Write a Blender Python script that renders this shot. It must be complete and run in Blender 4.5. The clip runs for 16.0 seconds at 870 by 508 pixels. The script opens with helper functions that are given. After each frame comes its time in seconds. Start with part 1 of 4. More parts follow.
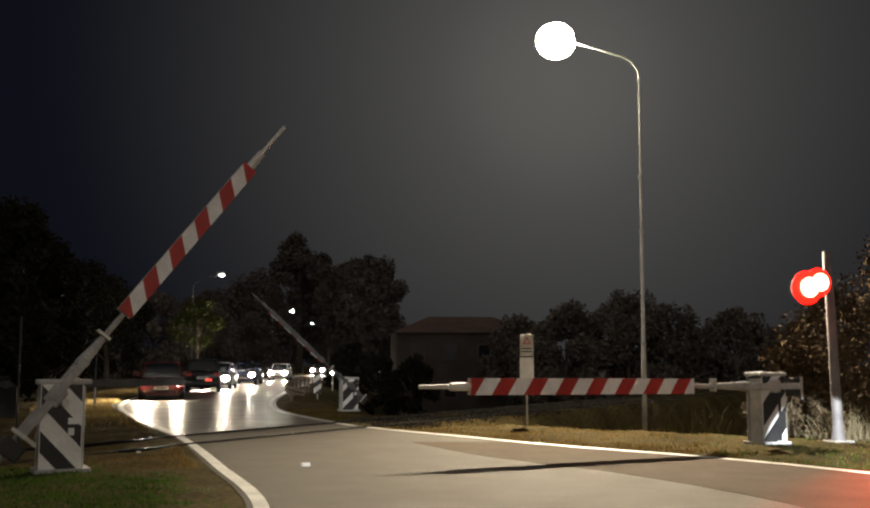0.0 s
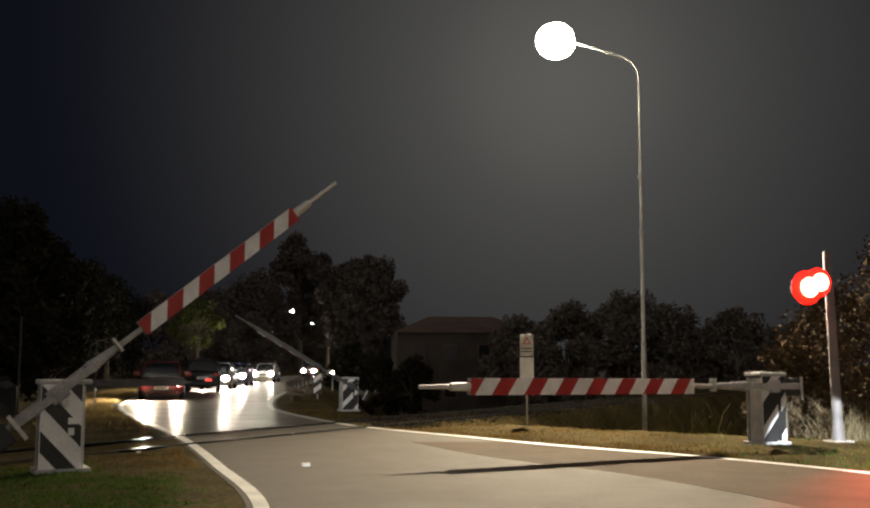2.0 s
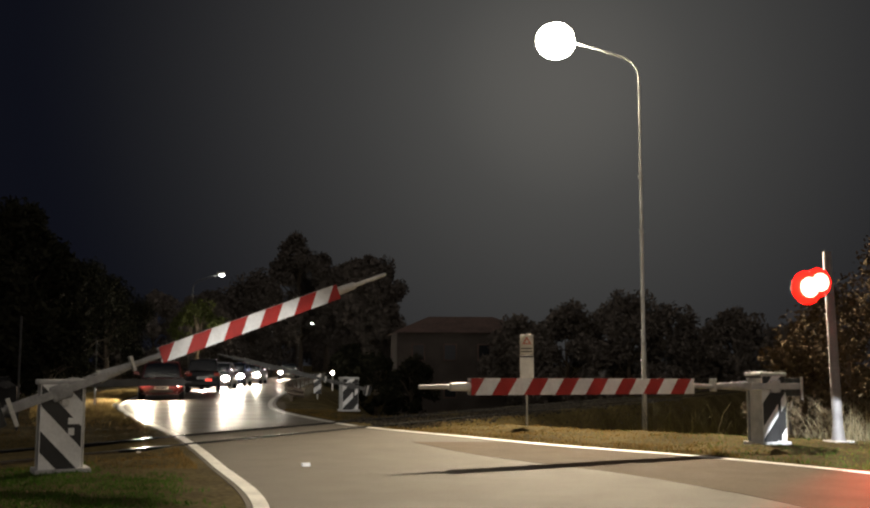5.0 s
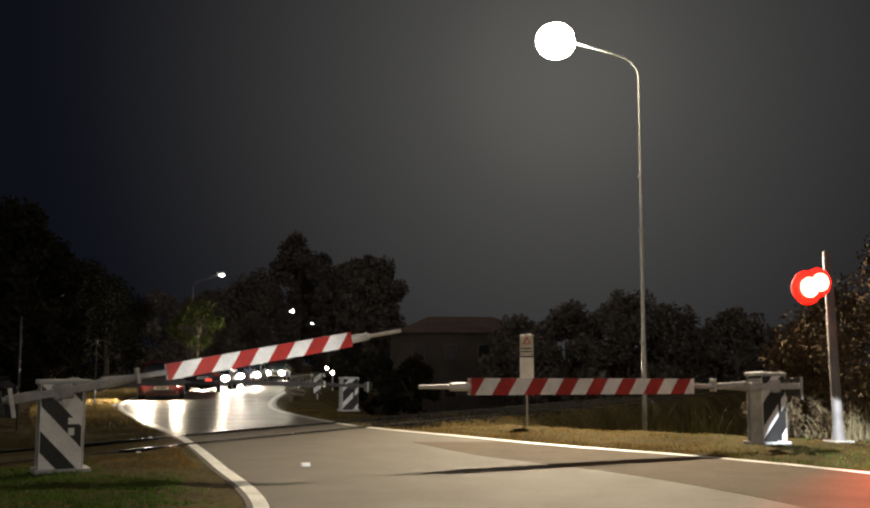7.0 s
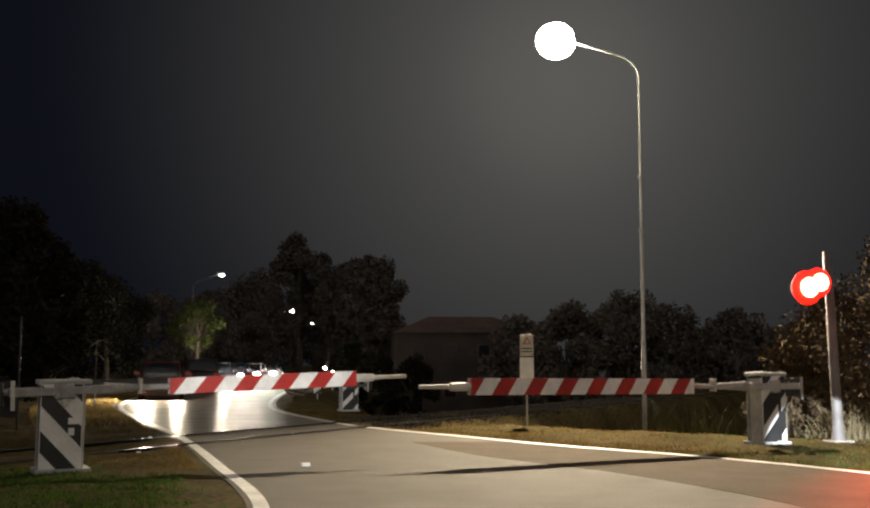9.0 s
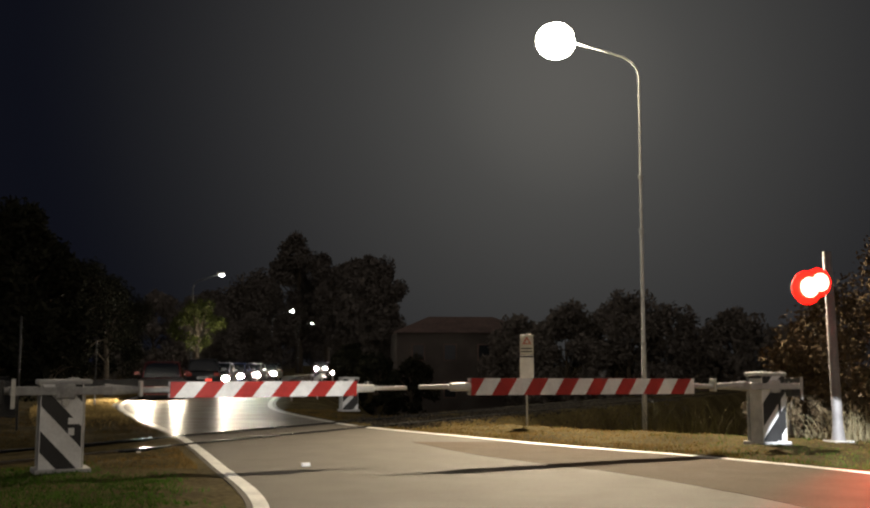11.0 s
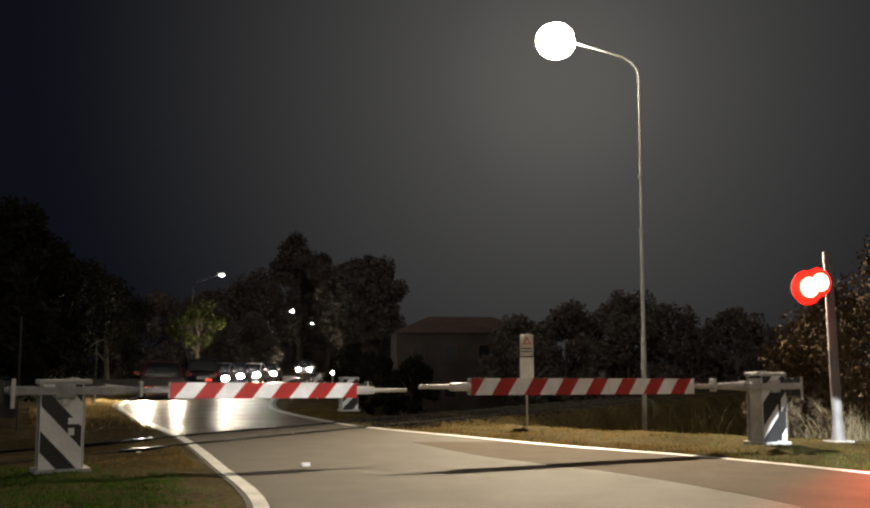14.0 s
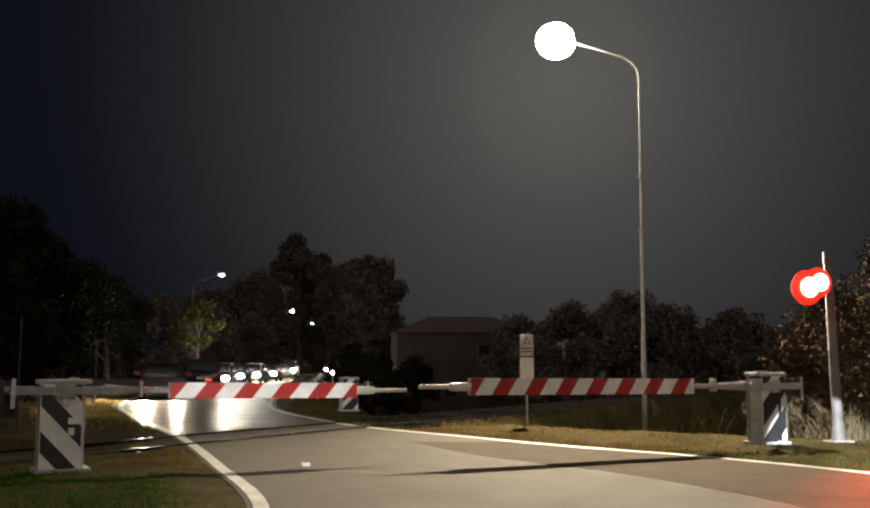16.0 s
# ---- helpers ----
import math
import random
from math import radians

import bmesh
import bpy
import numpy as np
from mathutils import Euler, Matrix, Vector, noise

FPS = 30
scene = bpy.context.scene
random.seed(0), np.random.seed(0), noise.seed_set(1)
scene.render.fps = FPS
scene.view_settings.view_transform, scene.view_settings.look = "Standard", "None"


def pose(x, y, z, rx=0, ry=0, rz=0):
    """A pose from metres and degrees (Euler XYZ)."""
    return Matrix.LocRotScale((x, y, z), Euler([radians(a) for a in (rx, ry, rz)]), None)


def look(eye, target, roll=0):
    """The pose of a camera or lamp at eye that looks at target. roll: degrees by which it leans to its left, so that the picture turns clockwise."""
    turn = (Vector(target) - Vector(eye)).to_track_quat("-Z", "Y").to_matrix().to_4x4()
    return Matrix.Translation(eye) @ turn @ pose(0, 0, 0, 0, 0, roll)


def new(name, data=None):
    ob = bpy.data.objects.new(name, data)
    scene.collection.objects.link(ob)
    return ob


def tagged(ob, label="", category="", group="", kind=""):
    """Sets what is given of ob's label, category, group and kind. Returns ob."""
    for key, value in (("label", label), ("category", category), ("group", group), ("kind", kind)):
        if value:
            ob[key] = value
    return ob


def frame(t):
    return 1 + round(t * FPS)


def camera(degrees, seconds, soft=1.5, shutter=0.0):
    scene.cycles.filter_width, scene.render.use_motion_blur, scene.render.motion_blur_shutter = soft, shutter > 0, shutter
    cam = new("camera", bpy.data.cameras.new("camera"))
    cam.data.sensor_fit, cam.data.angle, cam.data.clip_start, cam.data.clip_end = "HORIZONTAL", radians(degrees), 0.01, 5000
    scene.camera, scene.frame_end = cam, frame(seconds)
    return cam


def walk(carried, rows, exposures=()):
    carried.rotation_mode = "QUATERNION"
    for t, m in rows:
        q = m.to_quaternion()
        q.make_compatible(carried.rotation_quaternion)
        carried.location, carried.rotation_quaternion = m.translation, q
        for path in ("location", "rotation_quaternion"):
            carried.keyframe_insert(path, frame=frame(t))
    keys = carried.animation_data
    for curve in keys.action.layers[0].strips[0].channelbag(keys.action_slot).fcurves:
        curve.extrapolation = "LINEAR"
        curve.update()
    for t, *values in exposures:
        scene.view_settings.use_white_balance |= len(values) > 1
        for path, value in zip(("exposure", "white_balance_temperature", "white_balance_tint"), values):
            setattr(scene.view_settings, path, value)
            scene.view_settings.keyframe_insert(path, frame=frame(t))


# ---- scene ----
# camera: hand-held phone, standing still on the road before the crossing
EYE = (0, 0, 1.33)
cam = camera(47.07, 16.0, soft=2.2)
CAM_POSE = pose(*EYE, 90 + 6.34, 0, 0)
walk(cam, [(0, CAM_POSE), (16, CAM_POSE)])

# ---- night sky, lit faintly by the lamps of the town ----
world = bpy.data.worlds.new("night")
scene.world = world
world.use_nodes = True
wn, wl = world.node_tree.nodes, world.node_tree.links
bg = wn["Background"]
# lamp halo painted into the sky colour: palest towards the lamp, blue-black away from it, raised to grey behind as fill
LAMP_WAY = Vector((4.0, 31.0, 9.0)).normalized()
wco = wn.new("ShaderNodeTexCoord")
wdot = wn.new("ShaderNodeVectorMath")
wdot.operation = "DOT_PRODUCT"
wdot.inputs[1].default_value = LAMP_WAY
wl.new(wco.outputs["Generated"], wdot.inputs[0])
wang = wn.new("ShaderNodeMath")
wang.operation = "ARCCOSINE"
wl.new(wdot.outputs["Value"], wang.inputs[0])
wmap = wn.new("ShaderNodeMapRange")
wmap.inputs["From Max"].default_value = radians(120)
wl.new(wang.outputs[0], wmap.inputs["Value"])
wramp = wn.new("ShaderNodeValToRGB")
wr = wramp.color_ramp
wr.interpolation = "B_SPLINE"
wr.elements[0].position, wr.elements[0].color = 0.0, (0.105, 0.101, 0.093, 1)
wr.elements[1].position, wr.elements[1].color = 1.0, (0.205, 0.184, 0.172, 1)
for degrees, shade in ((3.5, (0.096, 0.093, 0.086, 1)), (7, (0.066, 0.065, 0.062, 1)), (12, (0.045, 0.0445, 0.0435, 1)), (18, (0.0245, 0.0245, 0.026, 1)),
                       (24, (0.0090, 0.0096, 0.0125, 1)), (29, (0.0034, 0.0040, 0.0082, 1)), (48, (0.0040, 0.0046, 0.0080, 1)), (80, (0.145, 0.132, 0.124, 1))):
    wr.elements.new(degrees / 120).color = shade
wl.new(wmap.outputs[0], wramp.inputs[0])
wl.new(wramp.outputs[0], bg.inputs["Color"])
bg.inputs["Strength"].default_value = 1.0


# ---- materials ----
def mat(name, color, rough=0.7, metal=0.0, spec=0.5, grain=None, stain=None, bump=0.0, emit=None, power=0.0, random_tint=0.0, vary=None):
    """Principled material: grain (scale, amount), stain (scale, amount) darken and lighten the colour; bump in metres."""
    m = bpy.data.materials.new(name)
    m.use_nodes = True
    n, l = m.node_tree.nodes, m.node_tree.links
    b = n["Principled BSDF"]
    b.inputs["Roughness"].default_value = rough
    b.inputs["Metallic"].default_value = metal
    b.inputs["Specular IOR Level"].default_value = spec
    co = n.new("ShaderNodeTexCoord")
    value = None
    for k, g in enumerate((grain, stain)):
        if not g:
            continue
        t = n.new("ShaderNodeTexNoise")
        t.inputs["Scale"].default_value = g[0]
        t.inputs["Detail"].default_value = 5
        l.new(co.outputs["Object"], t.inputs["Vector"])
        r = n.new("ShaderNodeMapRange")
        r.inputs["From Min"].default_value, r.inputs["From Max"].default_value = 0.3, 0.7
        r.inputs["To Min"].default_value, r.inputs["To Max"].default_value = 1 - g[1], 1 + g[1]
        l.new(t.outputs["Fac"], r.inputs["Value"])
        if value is None:
            value = r.outputs[0]
        else:
            mu = n.new("ShaderNodeMath")
            mu.operation = "MULTIPLY"
            l.new(value, mu.inputs[0])
            l.new(r.outputs[0], mu.inputs[1])
            value = mu.outputs[0]
        if k == 0 and bump:
            bp = n.new("ShaderNodeBump")
            bp.inputs["Distance"].default_value = bump
            bp.inputs["Strength"].default_value = 0.8
            l.new(t.outputs["Fac"], bp.inputs["Height"])
            l.new(bp.outputs[0], b.inputs["Normal"])
    if vary:
        t = n.new("ShaderNodeTexNoise")
        t.inputs["Scale"].default_value = vary[0]
        t.inputs["Detail"].default_value = 4
        l.new(co.outputs["Object"], t.inputs["Vector"])
        r = n.new("ShaderNodeMapRange")
        r.inputs["From Min"].default_value, r.inputs["From Max"].default_value = 0.3, 0.7
        r.inputs["To Min"].default_value, r.inputs["To Max"].default_value = rough - vary[1], rough + vary[1]
        l.new(t.outputs["Fac"], r.inputs["Value"])
        l.new(r.outputs[0], b.inputs["Roughness"])
    if random_tint:
        geo = n.new("ShaderNodeNewGeometry")
        r = n.new("ShaderNodeMapRange")
        r.inputs["To Min"].default_value, r.inputs["To Max"].default_value = 1 - random_tint, 1 + random_tint
        l.new(geo.outputs["Random Per Island"], r.inputs["Value"])
        if value is None:
            value = r.outputs[0]
        else:
            mu = n.new("ShaderNodeMath")
            mu.operation = "MULTIPLY"
            l.new(value, mu.inputs[0])
            l.new(r.outputs[0], mu.inputs[1])
            value = mu.outputs[0]
    if value is not None:
        sc = n.new("ShaderNodeVectorMath")
        sc.operation = "SCALE"
        sc.inputs[0].default_value = color
        l.new(value, sc.inputs["Scale"])
        l.new(sc.outputs[0], b.inputs["Base Color"])
    else:
        b.inputs["Base Color"].default_value = (*color, 1)
    if emit:
        b.inputs["Emission Color"].default_value = (*emit, 1)
        b.inputs["Emission Strength"].default_value = power
    return m


M = dict(
    asphalt=mat("asphalt", (0.105, 0.091, 0.071), 0.82, spec=0.2, grain=(60, 0.3), stain=(1.1, 0.07), bump=0.003, vary=(2.0, 0.05)),
    damp_asphalt=mat("damp_polished_asphalt", (0.125, 0.098, 0.066), 0.36, spec=0.42, grain=(60, 0.3), stain=(0.35, 0.25), bump=0.003, vary=(0.9, 0.08)),
    new_asphalt=mat("resurfaced_asphalt", (0.096, 0.071, 0.045), 0.90, spec=0.09, grain=(70, 0.3), stain=(1.3, 0.10), bump=0.003, vary=(2.0, 0.05)),
    paint_line=mat("road_paint", (0.72, 0.71, 0.66), 0.5, grain=(25, 0.15), stain=(2.2, 0.2), bump=0.001),
    soil=mat("verge_soil", (0.070, 0.055, 0.024), 1.0, spec=0.02, grain=(14, 0.45), stain=(0.8, 0.35), bump=0.02),
    grass=mat("grass_blades", (0.042, 0.088, 0.013), 0.9, spec=0.05, stain=(0.5, 0.4), random_tint=0.45),
    dry_grass=mat("dry_grass_blades", (0.140, 0.092, 0.031), 0.9, spec=0.05, stain=(0.6, 0.3), random_tint=0.4),
    # lit copy of the dry grass: headlight glow put into a paler colour
    lit_dry_grass=mat("lit_dry_grass_blades", (0.32, 0.235, 0.10), 0.9, spec=0.05, stain=(0.6, 0.3), random_tint=0.4),
    wild_grass=mat("wild_grass_blades", (0.075, 0.068, 0.026), 0.9, spec=0.05, random_tint=0.5),
    reed=mat("reed_stalks", (0.20, 0.17, 0.10), 0.8, spec=0.2, random_tint=0.4),
    leaf=mat("leaves", (0.125, 0.108, 0.092), 0.95, spec=0.03, random_tint=0.25),
    # shaded copy of the leaves: missing light put into a near-black colour
    leaf_shaded=mat("shaded_leaves", (0.018, 0.018, 0.012), 0.95, spec=0.02, random_tint=0.3),
    leaf_young=mat("young_leaves", (0.095, 0.11, 0.03), 0.6, spec=0.3, random_tint=0.5),
    leaf_brown=mat("autumn_leaves", (0.080, 0.058, 0.034), 1.0, spec=0.02, random_tint=0.5),
    bark=mat("bark", (0.11, 0.085, 0.06), 0.9, grain=(9, 0.4), bump=0.02),
    galv=mat("galvanised_steel", (0.50, 0.49, 0.46), 0.5, metal=0.55, grain=(30, 0.12), stain=(3, 0.15)),
    pole=mat("zinc_coated_pole", (0.62, 0.61, 0.57), 0.45, metal=0.25, grain=(30, 0.1), stain=(3, 0.15)),
    grey_paint=mat("weathered_grey_paint", (0.40, 0.40, 0.39), 0.6, grain=(35, 0.12), stain=(4, 0.25), bump=0.001),
    boom_grey=mat("aged_boom_paint", (0.32, 0.32, 0.315), 0.6, grain=(30, 0.15), stain=(5, 0.3), bump=0.001),
    post_grey=mat("dull_signal_post_paint", (0.16, 0.15, 0.145), 0.65, grain=(30, 0.12), stain=(3, 0.25)),
    # shaded copy of the grey steel: weak light on distant parts put into the colour
    shaded_steel=mat("shaded_painted_steel", (0.08, 0.08, 0.078), 0.6, grain=(30, 0.15), stain=(4, 0.25)),
    rusty=mat("weathered_steel", (0.13, 0.10, 0.075), 0.6, metal=0.3, grain=(20, 0.3), stain=(2, 0.3)),
    white_board=mat("white_reflective_sheet", (0.74, 0.74, 0.73), 0.45, grain=(40, 0.06), stain=(5, 0.12)),
    red_board=mat("red_reflective_sheet", (0.36, 0.020, 0.015), 0.45, grain=(40, 0.08), stain=(5, 0.15)),
    black_board=mat("black_paint", (0.018, 0.018, 0.018), 0.5, grain=(30, 0.2), stain=(4, 0.3)),
    rail=mat("rail_steel", (0.30, 0.27, 0.24), 0.22, metal=0.9, grain=(6, 0.35), bump=0.004),
    groove=mat("flange_groove", (0.010, 0.010, 0.010), 1.0, spec=0.02, grain=(20, 0.3)),
    concrete=mat("concrete", (0.33, 0.31, 0.28), 0.9, grain=(25, 0.2), stain=(3, 0.25), bump=0.003),
    ballast=mat("ballast_stone", (0.055, 0.048, 0.038), 0.95, spec=0.05, grain=(12, 0.5), bump=0.03, random_tint=0.4),
    lens_white=mat("street_lamp_glass", (0.9, 0.9, 0.85), 0.3, emit=(1.0, 0.90, 0.70), power=110),
    lens_far=mat("distant_lamp_glass", (0.9, 0.9, 0.9), 0.3, emit=(0.95, 1.0, 0.9), power=40),
    # red lens, halo ring and pale core build the signal's glare as glowing layers
    lens_red=mat("red_signal_lens", (0.6, 0.02, 0.01), 0.3, emit=(1.0, 0.004, 0.002), power=9),
    mid_red=mat("red_signal_halo", (0.7, 0.05, 0.02), 0.3, emit=(1.0, 0.014, 0.006), power=9),
    core_red=mat("red_signal_core", (0.8, 0.1, 0.05), 0.3, emit=(1.0, 0.50, 0.33), power=7),
    head=mat("headlamp_lens", (0.9, 0.9, 0.9), 0.2, emit=(1.0, 0.90, 0.74), power=1500),
    head_low=mat("dipped_headlamp_lens", (0.9, 0.9, 0.9), 0.2, emit=(1.0, 0.88, 0.70), power=220),
    tail=mat("red_lamp_lens", (0.4, 0.01, 0.01), 0.3, emit=(1.0, 0.06, 0.03), power=1.2),
    rubber=mat("tyre_rubber", (0.02, 0.02, 0.02), 0.85, grain=(30, 0.2)),
    rim=mat("alloy_rim", (0.45, 0.45, 0.46), 0.35, metal=0.9, grain=(20, 0.1)),
    glass_dark=mat("car_glass", (0.012, 0.014, 0.016), 0.06, spec=0.6),
    plastic=mat("black_plastic", (0.02, 0.02, 0.02), 0.6, grain=(25, 0.2)),
    plate=mat("plate_white", (0.7, 0.7, 0.68), 0.4, stain=(6, 0.1)),
    bar=mat("dark_print", (0.03, 0.03, 0.035), 0.5),
    sign_red=mat("sign_red_print", (0.42, 0.05, 0.03), 0.5, stain=(5, 0.15)),
    sign_face=mat("sign_sheet", (0.48, 0.46, 0.40), 0.5, grain=(30, 0.05), stain=(4, 0.15)),
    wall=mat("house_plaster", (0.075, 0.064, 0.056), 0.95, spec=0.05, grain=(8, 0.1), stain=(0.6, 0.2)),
    roof=mat("roof_tiles", (0.11, 0.07, 0.055), 0.9, grain=(5, 0.3), stain=(0.7, 0.25)),
    pane=mat("window_pane", (0.02, 0.022, 0.025), 0.08),
)


def translucent(m, share):
    """Lets a share of the light through thin blades."""
    n, l = m.node_tree.nodes, m.node_tree.links
    b = n["Principled BSDF"]
    tr = n.new("ShaderNodeBsdfTranslucent")
    l.new(b.inputs["Base Color"].links[0].from_socket, tr.inputs["Color"])
    mix = n.new("ShaderNodeMixShader")
    mix.inputs[0].default_value = share
    l.new(b.outputs[0], mix.inputs[1])
    l.new(tr.outputs[0], mix.inputs[2])
    l.new(mix.outputs[0], n["Material Output"].inputs["Surface"])


for blade in ("lit_dry_grass", "dry_grass", "grass", "leaf_young"):
    translucent(M[blade], 0.5)


# ---- building helpers ----
def ob_from(name, bm, material, parent=None, label="", smooth=False):
    me = bpy.data.meshes.new(name)
    if smooth:
        for f in bm.faces:
            f.smooth = True
    bm.to_mesh(me)
    bm.free()
    me.materials.append(material)
    ob = new(name, me)
    if parent:
        ob.parent = parent
    if label:
        ob["label"] = label
    return ob


def part(name, bm, material, parent, label="", smooth=False):
    return ob_from(name, bm, material, parent, label, smooth)


def box(bm, cx, cy, cz, sx, sy, sz, bevel=0.0, m=None):
    mm = Matrix.Translation((cx, cy, cz)) @ (m or Matrix()) @ Matrix.Diagonal((sx, sy, sz, 1))
    r = bmesh.ops.create_cube(bm, size=1, matrix=mm)
    if bevel:
        edges = list({e for v in r["verts"] for e in v.link_edges})
        bmesh.ops.bevel(bm, geom=edges, offset=bevel, segments=2, affect="EDGES", profile=0.6)
    return bm


def boxed(*a, **k):
    return box(bmesh.new(), *a, **k)


def tube(bm, pts, radii, sides=12, cap=True):
    """A round tube along a line of points, with a radius for each."""
    pts = [Vector(p) for p in pts]
    rings = []
    for i, p in enumerate(pts):
        d = (pts[min(i + 1, len(pts) - 1)] - pts[max(i - 1, 0)]).normalized()
        side = d.cross(Vector((0, 1, 0.01)))
        if side.length < 0.1:
            side = d.cross(Vector((1, 0, 0)))
        side.normalize()
        up = d.cross(side)
        rings.append([bm.verts.new(p + radii[i] * (math.cos(a) * side + math.sin(a) * up))
                      for a in [2 * math.pi * k / sides for k in range(sides)]])
    for a, b in zip(rings, rings[1:]):
        for k in range(sides):
            bm.faces.new((a[k], a[(k + 1) % sides], b[(k + 1) % sides], b[k]))
    if cap:
        bm.faces.new(rings[0][::-1])
        bm.faces.new(rings[-1])
    return bm


def prism(bm, outline, y0, y1):
    """A plate with an outline in x and z, from depth y0 to y1."""
    a = [bm.verts.new((x, y0, z)) for x, z in outline]
    b = [bm.verts.new((x, y1, z)) for x, z in outline]
    n = len(outline)
    bm.faces.new(a)
    bm.faces.new(b[::-1])
    for k in range(n):
        bm.faces.new((a[k], b[k], b[(k + 1) % n], a[(k + 1) % n]))
    bmesh.ops.recalc_face_normals(bm, faces=bm.faces[:])
    return bm


def empty(name, m, label, category, group=""):
    ob = new(name)
    ob.empty_display_size = 0.2
    ob.matrix_world = m
    return tagged(ob, label, category, group)


def curve_x(table):
    """x of a road edge as a smooth function of y."""
    ys = [b for a, b in table]
    xs = [a for a, b in table]
    s = [(xs[i + 1] - xs[i]) / (ys[i + 1] - ys[i]) for i in range(len(xs) - 1)]
    t = [s[0]] + [(s[i] + s[i + 1]) / 2 for i in range(len(s) - 1)] + [s[-1]]

    def f(y):
        if y <= ys[0]:
            return xs[0] + t[0] * (y - ys[0])
        if y >= ys[-1]:
            return xs[-1] + t[-1] * (y - ys[-1])
        i = max(k for k in range(len(ys) - 1) if ys[k] <= y)
        h = ys[i + 1] - ys[i]
        u = (y - ys[i]) / h
        return ((1 + 2 * u) * (1 - u) ** 2 * xs[i] + u * (1 - u) ** 2 * h * t[i]
                + u * u * (3 - 2 * u) * xs[i + 1] + u * u * (u - 1) * h * t[i + 1])
    return f


# the road's two painted edges (x, y)
left_edge = curve_x([(-1.2, -60), (-1.1, 0), (-1.57, 9.28), (-2.89, 13.53), (-4.75, 18.85), (-7.72, 26.0), (-9.66, 31.1),
                     (-11.41, 37.4), (-12.7, 44), (-14.6, 61), (-16.4, 88), (-17.6, 125), (-18.2, 200), (-18.5, 300)])
right_edge = curve_x([(7.0, -60), (7.2, 0), (6.7, 9.5), (5.43, 12.47), (3.91, 14.78), (2.02, 16.86), (0.59, 18.85), (-1.5, 21.76),
                      (-3.17, 25.5), (-4.72, 29.9), (-5.59, 34.2), (-6.87, 44.3), (-8.32, 61.4), (-10.1, 88), (-11.3, 125), (-11.9, 200), (-12.2, 300)])
TRACK = Vector((0.5, 0.866))
TRACK_AT = Vector((-3.5, 19.8))


def ground_z(x, y):
    """The lie of the land: a flat crossing, with lower fields beyond the verges."""
    l, r = left_edge(y), right_edge(y)
    crest = max(1.4, 6.0 - 0.5 * max(0.0, y - 17.5) - 0.5 * max(0.0, y - 20.5))
    off = max(x - (r + crest), (l - 5.0) - x, 0)
    fall = min(1.0, off / 5.0)
    low = (2.6 if x > r else 0.6) * fall * fall * (3 - 2 * fall)
    p = Vector((x, y)) - TRACK_AT
    dist = abs(p.x * TRACK.y - p.y * TRACK.x)
    k = min(1.0, max(0.0, (dist - 1.5) / 1.6))
    bed = 0.05 if x > r + 0.6 or x < l - 0.6 else 0.0
    return -max(low * k, bed * (1 - k))


def bumps(x, y):
    return 0.05 * noise.noise((x * 0.9, y * 0.9, 0)) + 0.02 * noise.noise((x * 3.1, y * 3.1, 5))


# ---- ground, one sheet to the horizon ----
def spread(a, b, step, far, grow=1.28):
    mid = list(np.arange(a, b + 1e-6, step))
    lo, hi, d = [a], [b], step
    while lo[-1] > -far:
        d *= grow
        lo.append(lo[-1] - d)
    d = step
    while hi[-1] < far:
        d *= grow
        hi.append(hi[-1] + d)
    return lo[:0:-1] + mid + hi[1:]


def build_ground():
    xs, ys = spread(-16, 14, 0.3, 2500), spread(5, 46, 0.3, 2500)
    verts, faces = [], []
    for y in ys:
        l, r = left_edge(y), right_edge(y)
        for x in xs:
            z = ground_z(x, y)
            inside = min(x - l, r - x)
            if inside > -0.04:
                z = -0.025
            else:
                ramp = min(1.0, (-inside - 0.04) / 0.7)
                z += ramp * ((bumps(x, y) if abs(x) < 60 and abs(y) < 90 else 0) + 0.02) - 0.014 * (1 - ramp)
            verts.append((x, y, z))
    w = len(xs)
    for j in range(len(ys) - 1):
        for i in range(w - 1):
            faces.append((j * w + i, j * w + i + 1, (j + 1) * w + i + 1, (j + 1) * w + i))
    me = bpy.data.meshes.new("ground")
    me.from_pydata(verts, [], faces)
    me.polygons.foreach_set("use_smooth", [True] * len(faces))
    me.materials.append(M["soil"])
    tagged(new("ground", me), "grassy verges and dark flat fields beside the road", "ground", kind="structure")


build_ground()


